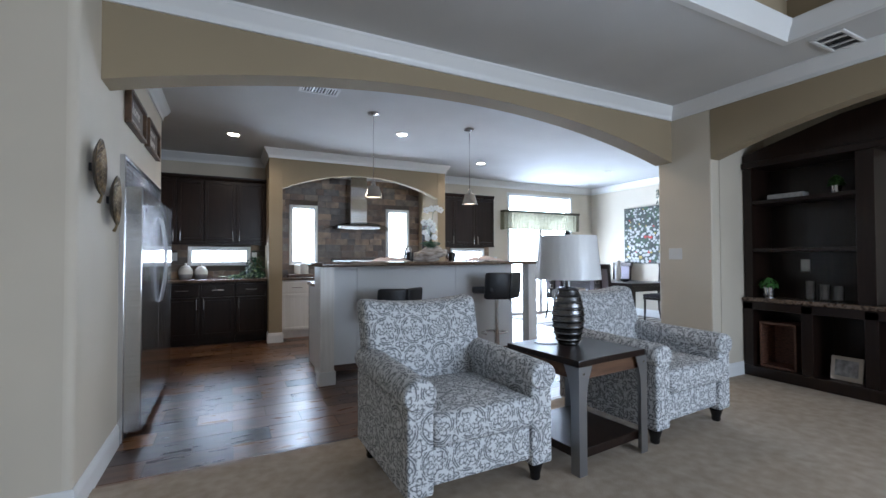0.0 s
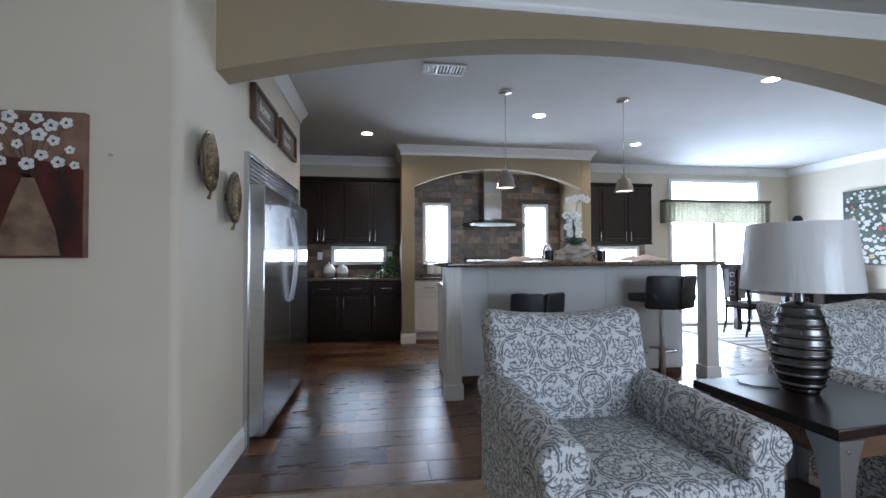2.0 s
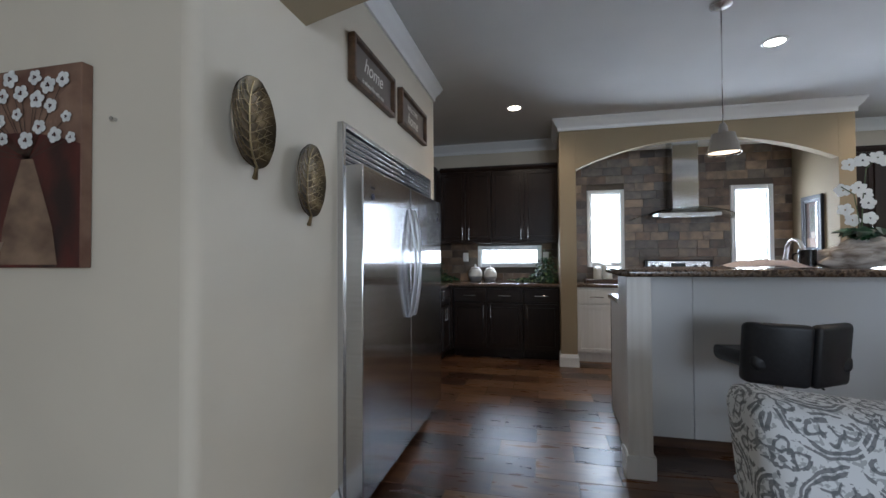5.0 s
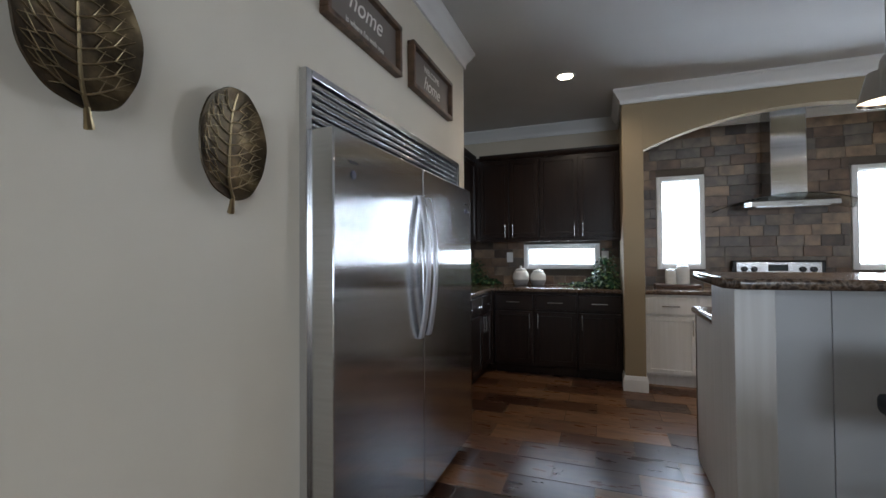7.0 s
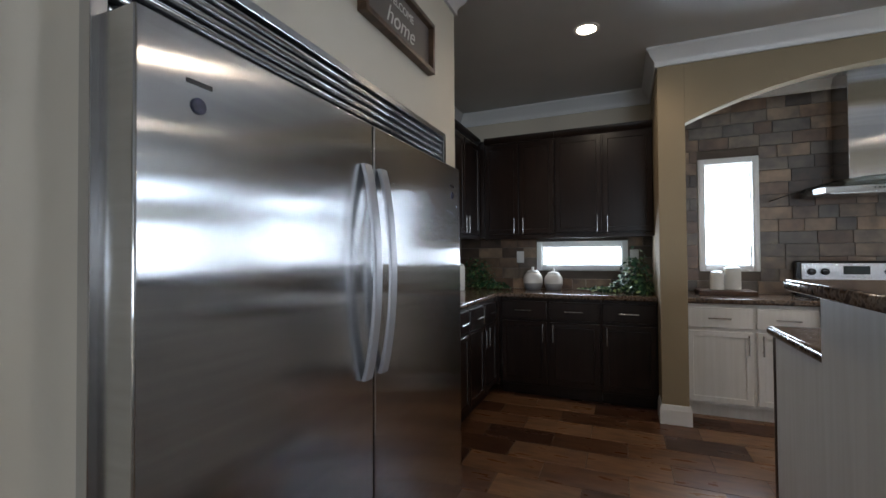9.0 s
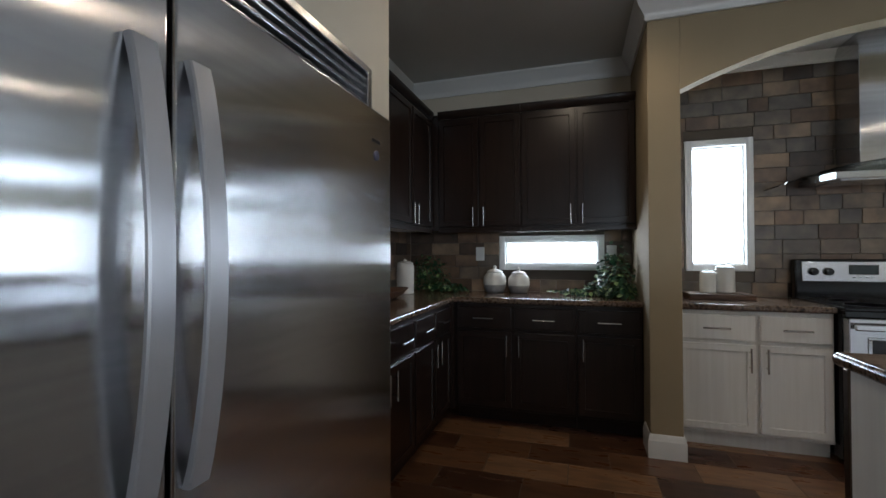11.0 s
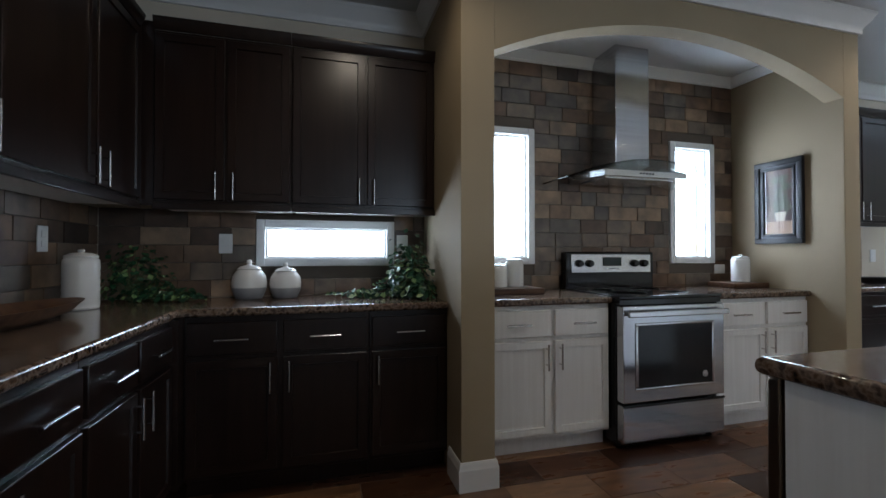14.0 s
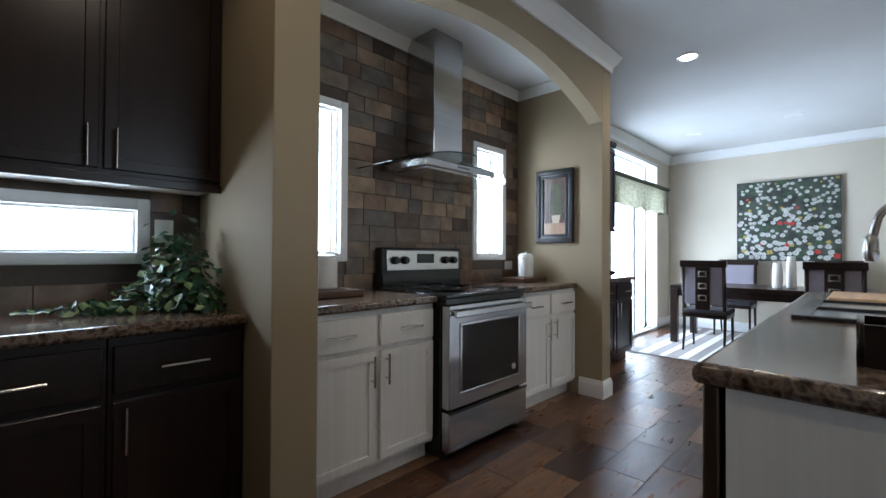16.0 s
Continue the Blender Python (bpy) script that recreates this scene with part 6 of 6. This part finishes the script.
def bookcase():
    ob = thing("bookcase", "dark built-in bookcase with arched top and open cubbies", "bookcase", pose(XB, 2.15, 0))
    w, d = 1.0, 0.38
    part("plinth", block(-0.04, d, -2.0, w, 0.013, 0.12, 0.01), ESPRESSO, ob)
    part("base_back", block(d - 0.02, d, -2.0, w, 0.12, 0.75), ESPRESSO, ob)
    for y in (-2.0, -1.5, -1.05, -0.55, -0.02, 0.42, w - 0.09):
        part("stile", block(-0.03, d - 0.02, y, y + 0.09, 0.12, 0.75, 0.004), ESPRESSO, ob)
    part("base_rail", block(-0.03, d, -2.0, w, 0.68, 0.76, 0.004), ESPRESSO, ob)
    part("upper_back", block(d - 0.02, d, 0.0, w, 0.80, 2.12), ESPRESSO, ob)
    for y, t in ((0.0, 0.12), (w - 0.08, 0.08)):
        part("upright", block(0.0, d - 0.02, y, y + t, 0.80, 2.12, 0.004), ESPRESSO, ob)
    for z in (1.255, 1.735):
        part("shelf", block(0.01, d - 0.02, 0.12, w - 0.08, z, z + 0.035, 0.003), ESPRESSO, ob)
    part("top_panel", prism([(1.0, 2.12), (-1.9, 2.12), (-1.9, 2.55), (-0.6, 2.55), (0.2, 2.45), (1.0, 2.24)], d, "x", 0.0), ESPRESSO, ob)
    part("cornice", block(-0.03, d, -2.0, w, 2.10, 2.16, 0.006), ESPRESSO, ob)
    return ob


bookcase()
worktop("granite_worktop", [(XB - 0.05, 0.15), (XB + 0.38, 0.15), (XB + 0.38, 3.15), (XB - 0.05, 3.15)], "brown granite-look top of the built-in bookcase", 0.76, 0.80)


def potted_plant(x, y, z, h, r, seed, label):
    ob = thing("potted_plant", label, "plant", pose(x, y, z), "small potted plants")
    part("pot", lathe([(r * 0.75, 0), (r, h), (r * 0.93, h), (r * 0.9, h - 0.01), (0, h - 0.012)], 24), STEELH, ob, "small galvanised pot")
    rng = random.Random(seed)
    bm = bmesh.new()
    for _ in range(110):
        a, u = rng.uniform(0, 6.28), rng.random()
        leafy(bm, (r * 1.4 * math.cos(a) * math.sqrt(1 - u * u), r * 1.4 * math.sin(a) * math.sqrt(1 - u * u), h + 0.09 * u), (math.cos(a), math.sin(a), 0.6 + u), 0.035, rng)
    tagged(part("leaves", bm, plain("bright leaf", (0.05, 0.14, 0.03), 0.5, 0.4, 20), ob, "bright green leaves", None), kind="stuff")
    return ob


potted_plant(XB + 0.10, 2.98, 0.801, 0.10, 0.055, 1, "bright green plant in a galvanised pot")
potted_plant(XB + 0.15, 2.45, 1.771, 0.075, 0.04, 2, "small green plant on the upper shelf")
tagged(new("shelf_box", finish("shelf_box", block(XB + 0.10, XB + 0.22, 2.68, 2.98, 1.771, 1.825, 0.004), plain("whitewashed box", (0.42, 0.40, 0.38), 0.8, 0.2, 30))), "long whitewashed wooden box on the shelf", "box")
plate("wall_outlet", pose(XB + 0.36, 2.78, 1.12, 0, 0, -90), "white wall outlet in the bookcase back", "outlet")
for y, h in ((2.55, 0.15), (2.66, 0.18), (2.45, 0.14)):
    tagged(new("candle_glass", finish("candle_glass", lathe([(0.035, 0.801), (0.04, 0.805), (0.042, 0.80 + h), (0.039, 0.80 + h), (0.036, 0.812), (0, 0.81)], 20, at=(XB + 0.15, y, 0)), GLASS, 50)), "clear glass candle holder on the granite top", "candle holder", "glass candle holders")
wicker = woody("red-brown wicker", (0.05, 0.02, 0.012), (0.16, 0.07, 0.04), 0.6, (6, 6, 20), 5, 0.5)
bk = thing("wicker_basket", "red-brown wicker basket lying in a cubby", "basket", pose(XB + 0.02, 2.72, 0.121))
bm = bmesh.new()
box(bm, 0, 0.26, 0, 0.02, 0, 0.44, 0.004), box(bm, 0, 0.26, 0.29, 0.31, 0, 0.44, 0.004), box(bm, 0, 0.26, 0.02, 0.29, 0, 0.02), box(bm, 0, 0.26, 0.02, 0.29, 0.42, 0.44), box(bm, 0.24, 0.26, 0.02, 0.29, 0.02, 0.42)
part("weave", bm, wicker, bk)
pf = thing("photo_frame", "small pale framed print leaning in a cubby", "picture frame", pose(XB + 0.06, 2.27, 0.121, 0, 10, 0))
part("frame", block(0, 0.02, 0, 0.22, 0.003, 0.21, 0.003), plain("pale frame", (0.45, 0.40, 0.34), 0.7, 0.1), pf)
part("print", block(-0.002, 0.0, 0.03, 0.19, 0.04, 0.18), plain("grey print", (0.25, 0.25, 0.26), 0.5, 0.5, 20), pf)


# ---- wall and floor tiles, piece by piece ----
tile_mesh = {}


def tile(parent, w, h, t, m, material, name="tile"):
    """One tile, of w by h, its face to -y; alike tiles share a mesh."""
    key = (name, round(w, 3), round(h, 3))
    if key not in tile_mesh:
        bm = bmesh.new()
        e = 0.0015
        a = [bm.verts.new((x, 0, z)) for x, z in ((0, 0), (w, 0), (w, h), (0, h))]
        b = [bm.verts.new((x, -t, z)) for x, z in ((e, e), (w - e, e), (w - e, h - e), (e, h - e))]
        bm.faces.new(b)
        for i in range(4):
            bm.faces.new((a[i], a[(i + 1) % 4], b[(i + 1) % 4], b[i]))
        tile_mesh[key] = finish(name, bm, material)
    ob = new(name, tile_mesh[key])
    ob.matrix_local = m
    ob.parent = parent
    return ob


def tiled(name, u0, u1, z0, z1, place, holes, seed, label):
    """Courses of uneven stone-look tiles between u0 and u1, cut round the holes."""
    rng = random.Random(seed)
    H, joint = 0.1045, 0.0018
    bm = bmesh.new()
    for u, v in ((u0, u1),):
        xs = sorted({u0, u1, *[a for h in holes for a in h[:2]]})
        zs = sorted({z0, z1, *[a for h in holes for a in h[2:]]})
        for a, b in zip(xs, xs[1:]):
            for c, d in zip(zs, zs[1:]):
                if not any(h[0] <= (a + b) / 2 <= h[1] and h[2] <= (c + d) / 2 <= h[3] for h in holes):
                    box(bm, a, b, -0.004, -0.0005, c, d)
    bm.transform(place)
    bed = structure(name, bm, GROUT, label, "tiling")
    z = z0
    while z < z1 - 0.01:
        h = min(H, z1 - z) - joint
        cuts = sorted([(a, b) for a, b, c, d in holes if c < z + h and d > z])
        u = u0
        while u < u1 - 0.004:
            inside = [b for a, b in cuts if a - 0.004 <= u < b - 0.001]
            if inside:
                u = inside[0]
                continue
            w = rng.choice((0.13, 0.175, 0.205, 0.225, 0.225, 0.26))
            stop = min([a for a, b in cuts if a > u] + [u1])
            if stop - u < w + 0.045:
                w = stop - u
            tile(bed, max(0.006, w - joint), h, 0.011 + rng.uniform(-0.0015, 0.002), place @ Matrix.Translation((u, -0.002, z)), SLATE)
            u += w
        z += H


def hole(k):
    x0, x1, z0, z1 = WINDOWS[k]
    return (x0 - 0.012, x1 + 0.012, z0 - 0.012, z1 + 0.012)


tiled("tiling_niche", N1, N2, 0.914, 2.66, Matrix.Translation((0, YB, 0)), [hole("window_1"), hole("window_2")], 21, "brown slate-look tiling behind the range")
tiled("tiling_corner", XL + 0.014, N0, 0.914, 1.436, Matrix.Translation((0, YB, 0)), [hole("window_3")], 22, "brown slate-look splashback under wall cabinets")
tiled("tiling_side", 5.905, YB - 0.014, 0.914, 1.436, pose(XL, 0, 0, 0, 0, 90), [], 23, "brown slate-look splashback on the side wall")
tiled("tiling_sideboard", N3, 4.95, 0.914, 1.436, Matrix.Translation((0, YB, 0)), [hole("window_4")], 24, "brown slate-look splashback above the sideboard")

bed = structure("floor_kitchen", block(-1.4, 8.1, YC, 8.3, -0.12, -0.002), plain("brown floor grout", (0.12, 0.09, 0.065), 0.8), "wood-look tile floor of kitchen and dining corner", "floor")
L, W, J = 0.465, 0.229, 0.003
far = bmesh.new()
for row in range(-1, 20):
    y = YC if row < 0 else 3.491 + row * W
    deep = 3.491 - YC if row < 0 else min(W, 8.0 - y)
    x = 0.012 - 3 * L + (0 if row % 2 else L / 2)
    while x < 7.9:
        m = Matrix.Translation((x, y, -0.0065)) @ Matrix.Rotation(radians(-90), 4, "X")
        if x < 5.0:
            tile(bed, L - J, deep - J, 0.0065, m, PLANK, "plank")
        else:
            box(far, x, x + L - J, y, y + deep - J, -0.0066, 0.0)
        x += L
ob = new("plank_rest", finish("plank_rest", far, PLANK))
ob.parent = bed
tagged(ob, "wood-look floor tiles farther off", kind="stuff")
structure("floor_edge", block(XF, XR, YC - 0.012, YC + 0.004, -0.01, 0.006, 0.002), BROWNWOOD, "thin wooden strip between carpet and tiles", "trim")
